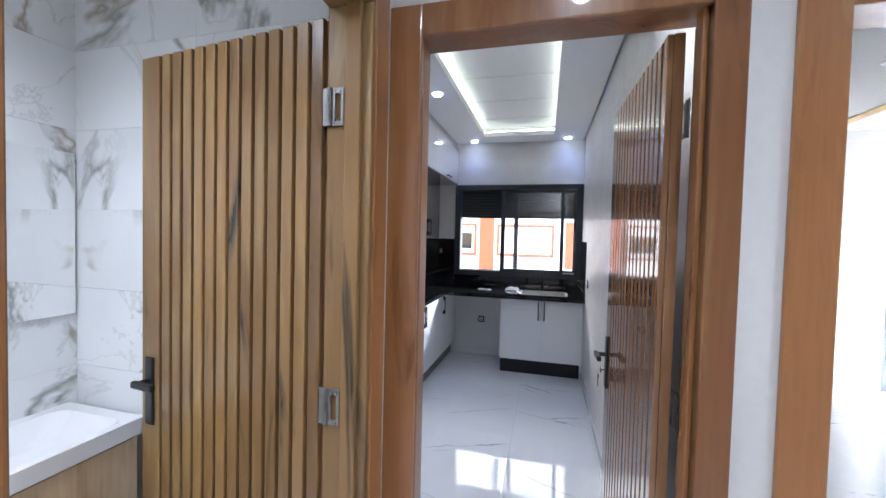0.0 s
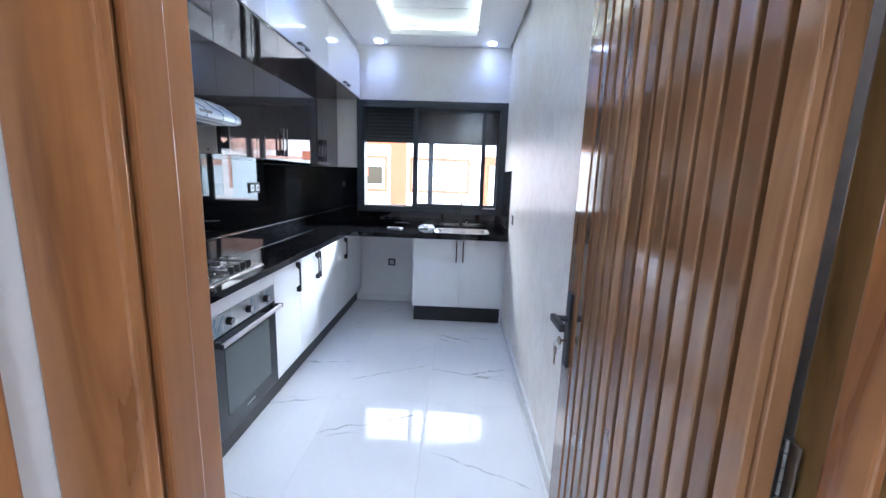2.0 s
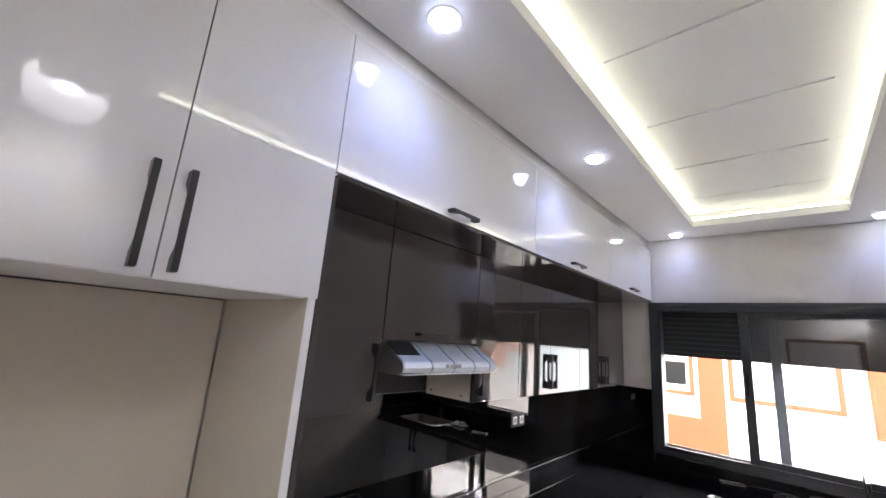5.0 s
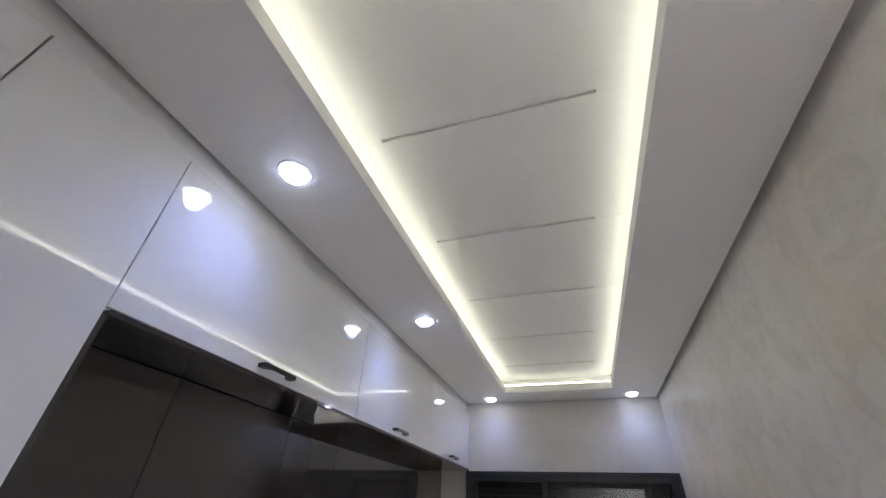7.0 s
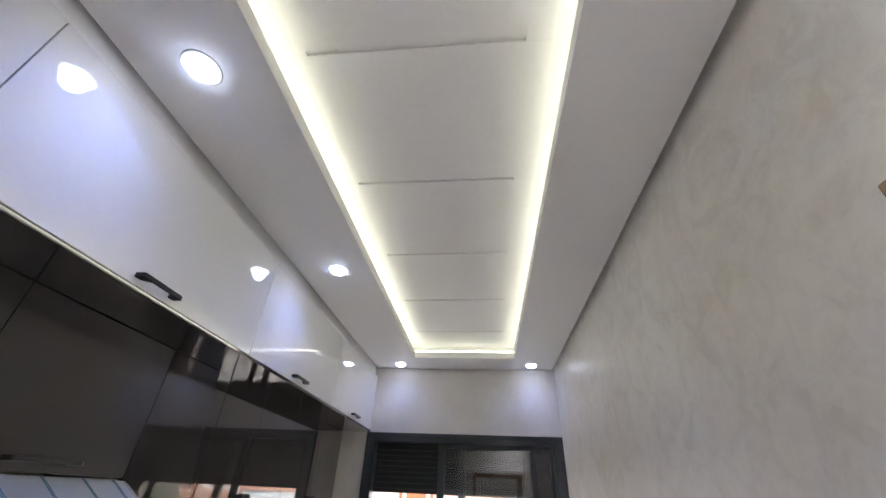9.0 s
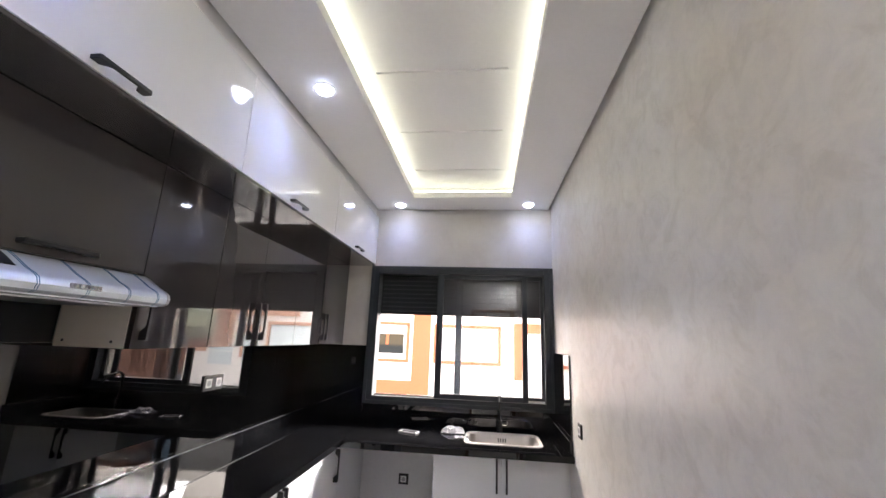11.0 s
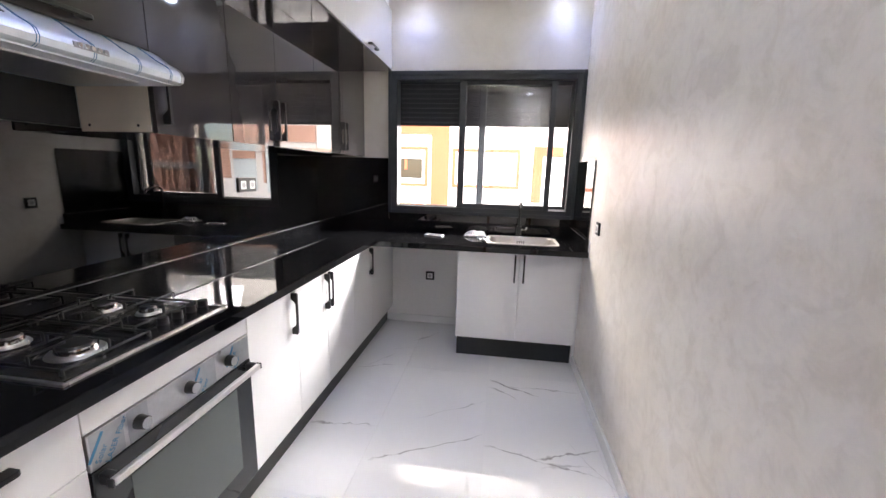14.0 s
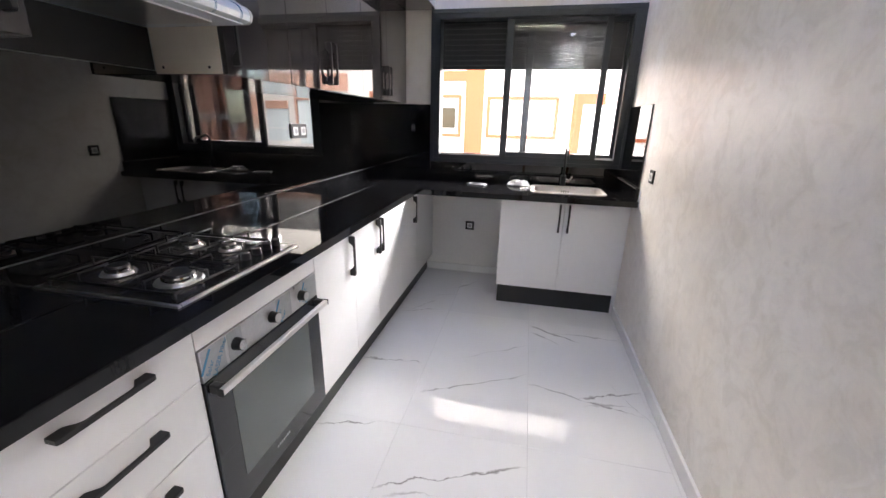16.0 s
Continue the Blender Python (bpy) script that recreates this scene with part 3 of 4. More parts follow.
# handles of cabinets: a bar on two feet
def handle(at, axis, length, normal, parent):
    """normal: +x of the cabinet front is (1, 0), the sink front is (0, -1)."""
    bm = bmesh.new()
    h = length / 2
    out = 0.032
    # built along z, standing out in +x; the feet run out into the thin grip
    g = min(0.055, length * 0.28)
    prism(bm, [(0, -h), (out - 0.004, -h), (out, -h + 0.006), (out, h - 0.006), (out - 0.004, h), (0, h),
               (0, h - g * 0.55), (out - 0.013, h - g * 0.85), (out - 0.009, h - g),
               (out - 0.009, -h + g), (out - 0.013, -h + g * 0.85), (0, -h + g * 0.55)], "y", -0.0065, 0.0065)
    bmesh.ops.bevel(bm, geom=bm.edges[:], offset=0.0012, segments=1, affect="EDGES")
    if axis == "y":
        bmesh.ops.rotate(bm, verts=bm.verts[:], matrix=Matrix.Rotation(radians(90), 3, "X"))
    if normal == (0, -1):
        bmesh.ops.rotate(bm, verts=bm.verts[:], matrix=Matrix.Rotation(radians(-90), 3, "Z"))
    bmesh.ops.translate(bm, vec=at, verts=bm.verts[:])
    return part("handle", bm, M_BLACK, parent, "black bar handle")


G = 0.0015
BX = -0.80   # front of the base cabinets
UX = -0.775   # front of the top cabinets
DX = -1.02    # front of the dark wall cabinets

# drawer unit
c = thing("drawer_cabinet", (-1.05, 2.38, 0), "white three-drawer base cabinet under a black counter", "cabinet", "base cabinets")
part("body", bx(-1.31, BX - 0.02, 2.15, 2.60, 0.15, 0.883), M_MATTW, c)
part("side_panel", bx(-1.31, BX + 0.02, 2.135, 2.15, 0, 0.885, 0.001), M_MATTW, c)
for x, z in ((-1.04, 0.85), (-0.93, 0.79)):
    part("screw_cap", cyl(bmesh.new(), (x, 2.1335, z), (x, 2.135, z), 0.004, n=10), M_GREY, c)
for z0, z1 in ((0.152, 0.515), (0.515, 0.70), (0.70, 0.882)):
    dr = part("drawer_front", bx(BX - 0.018, BX, 2.152, 2.604 - G, z0 + G, z1 - G, 0.0015), M_MATTW, c)
    zc = {0.70: 0.818, 0.515: 0.648, 0.152: 0.465}[z0]
    handle((BX, 2.36, zc), "y", 0.21, (1, 0), dr)

# oven housing and oven
c = thing("oven_cabinet", (-1.05, 2.9, 0), "white base cabinet that houses the built-in oven", "cabinet", "base cabinets")
part("body", bx(-1.31, BX - 0.06, 2.606, 3.23, 0.13, 0.883), M_MATTW, c)
part("filler_panel", bx(BX - 0.018, BX, 2.604 + G, 3.235 - G, 0.790, 0.882, 0.0015), M_MATTW, c)
o = thing("oven", (BX, 2.9, 0.15), "black built-in oven with steel panel and blue-printed film", "oven")
part("casing", bx(BX - 0.055, BX - 0.012, 2.608, 3.23, 0.15, 0.788), M_BLACK, o)
cp = part("control_panel", bx(BX - 0.012, BX + 0.004, 2.607, 3.232, 0.685, 0.787, 0.002), M_STEEL, o, "brushed steel control panel")
for y in (2.745, 2.925, 3.11):
    bm = cyl(bmesh.new(), (BX + 0.004, y, 0.735), (BX + 0.03, y, 0.735), 0.021, 0.018, 24)
    k = part("knob", bm, M_BLACK, cp, "black knob", True)
    bm = cyl(bmesh.new(), (BX + 0.03, y, 0.735), (BX + 0.032, y, 0.735), 0.0165, 0.0165, 24)
    k2 = part("knob_cap", bm, M_STEEL, cp, "steel knob cap")


def text_mesh(body, size, depth=0.0006):
    cu = bpy.data.curves.new("lettering", "FONT")
    cu.body, cu.size, cu.extrude = body, size, depth
    ob = bpy.data.objects.new("lettering", cu)
    scene.collection.objects.link(ob)
    dg = bpy.context.evaluated_depsgraph_get()
    me = bpy.data.meshes.new_from_object(ob.evaluated_get(dg))
    bpy.data.objects.remove(ob)
    bm = bmesh.new()
    bm.from_mesh(me)
    return bm


for y, words in ((2.655, ("Solar", "LASER Fiber")), (2.985, ("Solar", "Fiber")), (3.150, ("LASER", "Fiber"))):
    bm = bmesh.new()
    for k, word in enumerate(words):
        if word:
            t_ = text_mesh(word, 0.022)
            bmesh.ops.translate(t_, vec=(-0.046, -0.028 * k, 0), verts=t_.verts[:])
            tmp = bpy.data.meshes.new("word")
            t_.to_mesh(tmp)
            t_.free()
            bm.from_mesh(tmp)
            bpy.data.meshes.remove(tmp)
    box(bm, -0.046, 0.03, 0.026, 0.034, 0, 0.0006)
    bmesh.ops.rotate(bm, verts=bm.verts[:], matrix=Matrix.Rotation(radians(58), 3, "Z"))
    bmesh.ops.rotate(bm, verts=bm.verts[:], matrix=Matrix.Rotation(radians(90), 3, "X"))
    bmesh.ops.rotate(bm, verts=bm.verts[:], matrix=Matrix.Rotation(radians(90), 3, "Z"))
    bmesh.ops.translate(bm, vec=(BX + 0.0045, y, 0.735), verts=bm.verts[:])
    part("film_print", bm, M_BLUE, cp, "blue lettering on protective film")
for y0, y1 in ((2.612, 2.70), (2.712, 2.775), (2.955, 3.045), (3.13, 3.226)):
    part("film", bx(BX + 0.0041, BX + 0.0044, y0, y1, 0.688, 0.784), M_FILMP, cp, "patch of clear protective film")
dr = part("door", bx(BX - 0.012, BX + 0.006, 2.607, 3.232, 0.155, 0.682, 0.003), M_OVENGL, o, "black glass oven door")
part("window", bx(BX + 0.006, BX + 0.0075, 2.70, 3.14, 0.25, 0.60), M_OVENIN, dr, "dark green tinted oven window")
bm = bx(BX + 0.040, BX + 0.058, 2.616, 3.223, 0.648, 0.669, 0.004)
part("handle", bm, M_STEELW, dr, "brushed steel bar handle")
for y in (2.611, 3.223):
    part("end_cap", bx(BX + 0.038, BX + 0.059, y, y + 0.005, 0.646, 0.671, 0.002), M_BLACK, dr, "black plastic end cap")
for y in (2.63, 3.21):
    part("handle_foot", bx(BX + 0.006, BX + 0.04, y - 0.012, y + 0.012, 0.643, 0.674, 0.004), M_BLACK, dr)
bm = bmesh.new()
for i in range(7):
    box(bm, BX + 0.006, BX + 0.0068, 2.865 + i * 0.012, 2.873 + i * 0.012, 0.205, 0.215)
part("emblem", bm, M_GREY, dr, "small pale maker's plate")

# base doors along the left
units = ((3.235, 3.625, (3.575,)), (3.625, 4.40, (3.943, 3.992)), (4.40, 5.40, (4.728,)))
for y0, y1, hs in units:
    c = thing("base_cabinet", (-1.05, (y0 + y1) / 2, 0), "white base cabinet with black bar handles under a black counter", "cabinet", "base cabinets")
    part("body", bx(-1.31, BX - 0.02, y0 + 0.001, y1 - 0.001, 0.15, 0.883), M_MATTW, c)
    cuts = {3.235: (3.235, 3.625), 3.625: (3.625, 3.968, 4.40), 4.40: (4.40, 4.79, 5.40)}[y0]
    for i, (a, b_) in enumerate(zip(cuts, cuts[1:])):
        d = part("door" if i < 1 or y0 < 4 else "side_panel", bx(BX - 0.018, BX, a + G, b_ - G, 0.152, 0.882, 0.0015), M_MATTW, c)
        for h in hs:
            if a < h < b_:
                handle((BX, h, 0.745), "z", 0.21, (1, 0), d)
structure("plinth", bx(-0.88, -0.852, 2.16, 5.40, 0, 0.15, 0.001), M_KICK, "black plinth under the base cabinets")

# sink cabinet
c = thing("sink_cabinet", (0.34, 5.0, 0), "white two-door sink cabinet on a black plinth", "cabinet", "base cabinets")
part("body", bx(-0.108, 0.775, 4.81, 5.27, 0.165, 0.70), M_MATTW, c)
part("side_panel", bx(-0.12, -0.108, 4.79, 5.41, 0.165, 0.883, 0.001), M_MATTW, c)
part("side_panel", bx(0.775, 0.798, 4.79, 5.27, 0.0, 0.883, 0.001), M_MATTW, c)
for a, b_, h in ((-0.12, 0.345, 0.312), (0.345, 0.775, 0.378)):
    d = part("door", bx(a + G, b_ - G, 4.772, 4.79, 0.168, 0.882, 0.0015), M_MATTW, c)
    handle((h, 4.772, 0.745), "z", 0.21, (0, -1), d)
part("plinth", bx(-0.11, 0.78, 4.82, 4.835, 0, 0.165, 0.001), M_KICK, c, "black plinth board")

# counter: two slabs, one with the sink opening
structure_counter = thing("countertop", (-1.0, 3.7, 0.885), "speckled black granite worktop over the base cabinets", "worktop")
part("slab", bx(-1.325, -0.745, 2.158, 5.415, 0.885, 0.925, 0.003), M_GRANITE, structure_counter)
bm = bmesh.new()
SX0, SX1, SY0, SY1 = 0.10, 0.62, 4.80, 5.14
for z, flip in ((0.885, True), (0.925, False)):
    o = [bm.verts.new((x, y, z)) for x, y in ((-0.744, 4.625), (0.797, 4.625), (0.797, 5.276), (-0.744, 5.276))]
    q = [bm.verts.new((x, y, z)) for x, y in ((SX0, SY0), (SX1, SY0), (SX1, SY1), (SX0, SY1))]
    for k in range(4):
        f_ = (o[k], o[(k + 1) % 4], q[(k + 1) % 4], q[k])
        bm.faces.new(f_[::-1] if flip else f_)
    if flip:
        o0, q0 = o, q
for k in range(4):
    m_ = (k + 1) % 4
    bm.faces.new((o0[k], o0[m_], o[m_], o[k]))
    bm.faces.new((q0[m_], q0[k], q[k], q[m_]))
bmesh.ops.recalc_face_normals(bm, faces=bm.faces[:])
bmesh.ops.bevel(bm, geom=[e for e in bm.edges if e.is_manifold and e.calc_face_angle(0) > 1], offset=0.002, segments=2, affect="EDGES")
part("slab", bm, M_GRANITE, structure_counter)
for b_ in ((-1.328, -1.305, 2.17, 5.275, 0.925, 1.01), (-1.305, 0.775, 5.252, 5.278, 0.925, 1.01), (0.775, 0.797, 4.66, 5.278, 0.925, 1.01)):
    part("upstand", bx(*b_, 0.002), M_GRANITE, structure_counter, "low black upstand along the wall")
for b_ in ((-1.3045, -1.3025, 2.17, 5.25, 1.006, 1.010), (0.7725, 0.7745, 4.665, 5.25, 1.006, 1.010)):
    part("seal_strip", bx(*b_), M_SEAL, structure_counter, "thin grey sealing strip")

part("sealant", bx(0.7965, 0.7995, 4.618, 4.66, 0.88, 1.0, 0.0005), M_CEIL, structure_counter, "white sealant at the wall")
# splashbacks
structure("splashback", bx(-1.329, -1.322, 2.158, 5.278, 1.01, 1.56), M_BLACKGL, "black mirror-gloss splashback")
bm = bmesh.new()
box(bm, -1.321, -0.802, 5.271, 5.279, 1.01, 1.543)
box(bm, -0.80, 0.80, 5.271, 5.279, 1.01, 1.073)
structure("splashback", bm, M_BLACKGL, "black mirror-gloss splashback under the window")
structure("splashback", bx(0.789, 0.799, 4.68, 5.268, 1.012, 1.543, 0.001), M_BLACKGL, "black gloss splashback panel on the plaster wall")

# tall end panel and fridge niche
c = thing("niche_panel", (-1.04, 2.14, 0.885), "white side panel of the fridge niche", "panel")
part("panel", bx(-1.325, UX - 0.004, 2.118, 2.140, 0.887, 2.708, 0.001), M_CREAM, c)
part("edge_strip", bx(UX - 0.0038, UX - 0.0028, 2.1185, 2.1395, 0.888, 2.707), M_MATTW, c, "white front edge strip")
c = thing("end_panel", (-1.04, 2.16, 0.9), "dark grey gloss end panel beside the niche", "panel")
part("panel", bx(-1.325, UX - 0.002, 2.1415, 2.157, 0.902, 2.245, 0.001), M_DARK, c)
# added sheet behind the board, its dark colour is the gap's shade
structure("niche_shadow_gap", bx(-1.346, -1.335, 1.45, 2.117, 0, 1.909), M_GAPSHADE, "dark sheet painted as the shade in the gap round the back board")
structure("niche_back", bx(-1.335, -1.325, 1.45, 2.112, 0, 1.905), M_CREAM, "cream board at the back of the fridge niche")


def wall_cabinet(x_front, x_back, z0, z1, cuts, handles, material, label, group, name="wall_cabinet", axis="y", length=0.16, hz=None):
    y0, y1 = cuts[0], cuts[-1]
    c = thing(name, ((x_front + x_back) / 2, (y0 + y1) / 2, z0), label, "cabinet", group)
    part("body", bx(x_back, x_front - 0.019, y0 + 0.001, y1 - 0.001, z0, z1), material if material is M_DARK else M_MATTW, c)
    for a, b_ in zip(cuts, cuts[1:]):
        d = part("door", bx(x_front - 0.018, x_front, a + G, b_ - G, z0 + G, z1 - G, 0.001), material, c)
        for h in handles:
            if a < h < b_:
                handle((x_front, h, hz), axis, length, (1, 0), d)
    return c


wall_cabinet(UX, -1.32, 1.91, 2.71, (1.45, 1.79, 2.145), (1.752, 1.817), M_GLOSSW, "white gloss two-door cabinet over the fridge niche", "top cabinets", axis="z", length=0.21, hz=2.03)
for cuts, h in (((2.145, 3.25), 2.69), ((3.25, 4.27), 3.73), ((4.27, 5.275), 4.75)):
    wall_cabinet(UX, -1.32, 2.262, 2.71, cuts, (h,), M_GLOSSW, "long white gloss top cabinet with a lift-up door and black handle", "top cabinets", hz=2.288)
structure("soffit", bx(-1.32, UX - 0.003, 2.158, 5.275, 2.25, 2.261), M_DARK, "dark gloss board under the top cabinets")
# dark wall cabinets
wall_cabinet(DX, -1.321, 1.56, 2.249, (2.158, 2.573), (2.533,), M_DARK, "dark grey gloss wall cabinet", "dark wall cabinets", axis="z", length=0.2, hz=1.70)
wall_cabinet(DX, -1.321, 1.812, 2.249, (2.575, 3.15), (2.845,), M_DARK, "dark grey gloss lift-up cabinet above the hood", "dark wall cabinets", length=0.21, hz=1.842)
c = wall_cabinet(DX, -1.321, 1.548, 2.249, (3.15, 3.546), (3.185,), M_DARK, "dark grey gloss wall cabinet beside the hood", "dark wall cabinets", axis="z", length=0.2, hz=1.68)
part("side_panel", bx(-1.32, DX - 0.02, 3.147, 3.150, 1.55, 1.81), M_CREAM, c, "cream side of the cabinet")
for x in (-1.285, -1.09):
    part("screw_cap", cyl(bmesh.new(), (x, 3.1455, 1.572), (x, 3.147, 1.572), 0.005, n=12), M_BLACKM, c, "small dark screw hole")
wall_cabinet(DX, -1.321, 1.548, 2.249, (3.548, 3.915, 4.35), (3.885, 3.945), M_DARK, "dark grey gloss two-door wall cabinet", "dark wall cabinets", axis="z", length=0.2, hz=1.68)
wall_cabinet(DX, -1.321, 1.548, 2.249, (4.352, 4.80, 5.275), (4.77, 4.83), M_DARK, "dark grey gloss two-door wall cabinet near the window", "dark wall cabinets", axis="z", length=0.2, hz=1.68)

structure("hood_back_board", bx(-1.329, -1.322, 2.58, 3.145, 1.562, 1.80), M_BLACKM, "black board behind the hood")
# range hood
h = thing("range_hood", (-1.1, 2.86, 1.70), "slim steel range hood with blue-striped protective film and push buttons", "range hood")
prof = [(-1.32, 1.806), (-1.006, 1.806), (-0.985, 1.794), (-0.940, 1.764), (-0.912, 1.750), (-0.899, 1.740), (-0.893, 1.724), (-0.898, 1.708), (-0.912, 1.700), (-1.32, 1.700)]
part("body", prism(bmesh.new(), prof, "y", 2.583, 3.134), M_FILM, h, "brushed steel under clear film", True)
for y in (2.573, 3.134):
    part("end_cap", prism(bmesh.new(), [(x + 0.002 if x > -1.0 else x, z) for x, z in prof], "y", y, y + 0.010), M_STEEL, h, "", True)
part("chrome_end", cyl(bmesh.new(), (-0.915, 3.143, 1.722), (-0.915, 3.151, 1.722), 0.014, n=20), M_CHROME, h, "", True)
bare = [(-1.005, 1.8080), (-0.985, 1.7960), (-0.940, 1.7660), (-0.941, 1.7630), (-0.985, 1.7925), (-1.005, 1.8050)]
part("bare_patch", prism(bmesh.new(), bare, "y", 2.576, 2.70), M_KICK, h, "dark bare patch without film")
part("button_plate", bx(-0.8955, -0.8915, 2.800, 2.890, 1.7225, 1.7365, 0.001), M_GREY, h, "grey button strip")
for i in range(5):
    y = 2.812 + i * 0.0165
    part("button", cyl(bmesh.new(), (-0.90, y, 1.7295), (-0.886, y, 1.7305), 0.0055, n=12), M_CHROME, h)
for y in (2.72, 2.85, 2.98, 3.09):
    for dy in (0, 0.006):
        outer = [(x + 0.0012, z + 0.0008) for x, z in prof[1:9]]
        bm = prism(bmesh.new(), outer + [(x - 0.001, z - 0.001) for x, z in reversed(prof[1:9])], "y", y + dy, y + dy + 0.0013)
        part("film_stripe", bm, M_BLUE, h, "thin blue stripe on the film")
part("underside", bx(-1.30, -0.915, 2.60, 3.12, 1.696, 1.70), M_FILM, h, "pale filmed underside")
part("filter", bx(-1.25, -0.98, 2.66, 3.06, 1.691, 1.696, 0.001), M_STEEL, h, "grease filter")

# hob
h = thing("gas_hob", (-1.065, 2.875, 0.925), "dark glossy built-in gas hob with four burners and a steel edge", "hob")
part("plate", bx(-1.300, -0.828, 2.606, 3.146, 0.921, 0.934, 0.003), M_HOB, h, "dark reflective hob plate")
part("trim", frame_ring_flat(-1.312, -0.815, 2.594, 3.158, 0.922, 0.932, 0.0125), M_STEELW, h, "bright brushed steel rim")
for x, y, r in ((-0.948, 2.735, 0.058), (-1.172, 2.735, 0.042), (-1.012, 3.02, 0.032), (-1.182, 3.02, 0.044)):
    part("dish", cyl(bmesh.new(), (x, y, 0.934), (x, y, 0.936), r * 1.5, r * 1.4, 36), M_HOB, h, "shallow dark dish", True)
    b = part("burner", cyl(bmesh.new(), (x, y, 0.936), (x, y, 0.943), r * 1.15, r * 1.05, 36), M_STEEL, h, "steel burner ring", True)
    part("crown", cyl(bmesh.new(), (x, y, 0.943), (x, y, 0.957), r * 0.84, r * 0.80, 36), M_CHROME, b, "", True)
    part("cap", cyl(bmesh.new(), (x, y, 0.957), (x, y, 0.964), r * 0.76, r * 0.68, 36), M_BLACK, b, "", True)
    part("igniter", cyl(bmesh.new(), (x + r * 1.2, y + 0.012, 0.934), (x + r * 1.2, y + 0.012, 0.95), 0.003, n=8), M_PLASTIC, b)
for y0, y1, x1, cells in ((2.625, 2.865, -0.855, ((-0.948, 0.105), (-1.172, 0.105))), (2.885, 3.13, -0.925, ((-1.012, 0.075), (-1.182, 0.09)))):
    bm = bmesh.new()
    tube(bm, [(-1.285, y0, 0.948), (x1, y0, 0.948), (x1, y1, 0.948), (-1.285, y1, 0.948), (-1.285, y0, 0.948), (x1, y0, 0.948)], 0.0038)
    xm = (cells[0][0] + cells[1][0]) / 2
    tube(bm, [(xm, y0, 0.948), (xm, y1, 0.948)], 0.0034)
    ym = (y0 + y1) / 2
    for cx_, q in cells:
        for s_ in (y0, y1):
            inner = ym + (s_ - ym) * 0.30
            tube(bm, [(cx_, s_, 0.948), (cx_, s_, 0.975), (cx_, inner, 0.975)], 0.0034)
        for e_ in (min(cx_ + q, x1), max(cx_ - q, -1.285)):
            tube(bm, [(e_, ym, 0.948), (e_, ym, 0.975), (cx_ + (e_ - cx_) * 0.35, ym, 0.975)], 0.0034)
    for x in (-1.285, x1):
        for y in (y0, y1):
            cyl(bm, (x, y, 0.933), (x, y, 0.948), 0.005, n=8)
    part("pan_support", bm, M_BLACK, h, "black wire pan support")
for y in (2.95, 3.008, 3.066, 3.122):
    part("knob", cyl(bmesh.new(), (-0.888, y, 0.934), (-0.888, y, 0.958), 0.017, 0.0155, 24), M_BLACK, h, "", True)

# sink
s = thing("sink", (0.36, 4.97, 0.925), "stainless steel inset sink in the black worktop", "sink")
def rounded(cx, cy, hx, hy, r, n=6):
    pts = []
    for k, (sx, sy) in enumerate(((1, 1), (-1, 1), (-1, -1), (1, -1))):
        for j in range(n + 1):
            a = math.pi / 2 * (k + j / n)
            pts.append((cx + sx * (hx - r) + r * math.cos(a), cy + sy * (hy - r) + r * math.sin(a)))
    return pts


def rings(levels):
    bm = bmesh.new()
    rows = [[bm.verts.new((x, y, z)) for x, y in pts] for pts, z in levels]
    for a, b_ in zip(rows, rows[1:]):
        for i in range(len(a)):
            j = (i + 1) % len(a)
            bm.faces.new((a[i], a[j], b_[j], b_[i]))
    bm.faces.new(rows[-1])
    bmesh.ops.recalc_face_normals(bm, faces=bm.faces[:])
    return bm


cx, cy = 0.36, 4.97
part("basin", rings([(rounded(cx, cy, 0.275, 0.185, 0.07), 0.9255), (rounded(cx, cy, 0.272, 0.182, 0.068), 0.93),
                     (rounded(cx, cy, 0.25, 0.16, 0.06), 0.929), (rounded(cx, cy, 0.243, 0.153, 0.058), 0.92),
                     (rounded(cx, cy, 0.23, 0.14, 0.055), 0.785), (rounded(cx, cy, 0.19, 0.10, 0.05), 0.77)]), M_SINK, s, "", True)
part("drain", cyl(bmesh.new(), (cx, cy, 0.77), (cx, cy, 0.774), 0.04, n=24), M_CHROME, s)
bm = bmesh.new()
for i in range(4):
    box(bm, cx - 0.03 + i * 0.018, cx - 0.022 + i * 0.018, cy + 0.1465, cy + 0.1485, 0.87, 0.897)
part("overflow", bm, M_BLACK, s, "dark overflow slots")
f = thing("faucet", (0.345, 5.19, 0.925), "slim black kitchen mixer tap", "faucet")
part("base", cyl(bmesh.new(), (0.345, 5.19, 0.925), (0.345, 5.19, 1.01), 0.022, 0.02, 24), M_BLACK, f, "", True)
part("spout", tube(bmesh.new(), [(0.345, 5.19, 1.005), (0.345, 5.19, 1.21), (0.345, 5.15, 1.235), (0.345, 5.03, 1.21), (0.345, 5.0, 1.17)], 0.010, 12), M_BLACK, f, "", True)
part("lever", tube(bmesh.new(), [(0.345, 5.19, 0.98), (0.40, 5.18, 0.98), (0.41, 5.17, 1.01)], 0.006, 10), M_CHROME, f, "", True)

# window
w = tagged(new("window_1"), "anthracite aluminium sliding window with a part-lowered slatted shutter", kind="structure")
ORIGIN[w.name] = Vector((0, 0, 0))


part("outer_frame", frame_ring(-0.80, 0.798, 5.262, 5.40, 1.075, 2.247, 0.075, 0.075, 0.06, 0.065), M_ALU, w)
part("cover_strip", frame_ring(-0.802, 0.799, 5.255, 5.262, 1.073, 2.249, 0.03, 0.03, 0.03, 0.03), M_ALU, w)
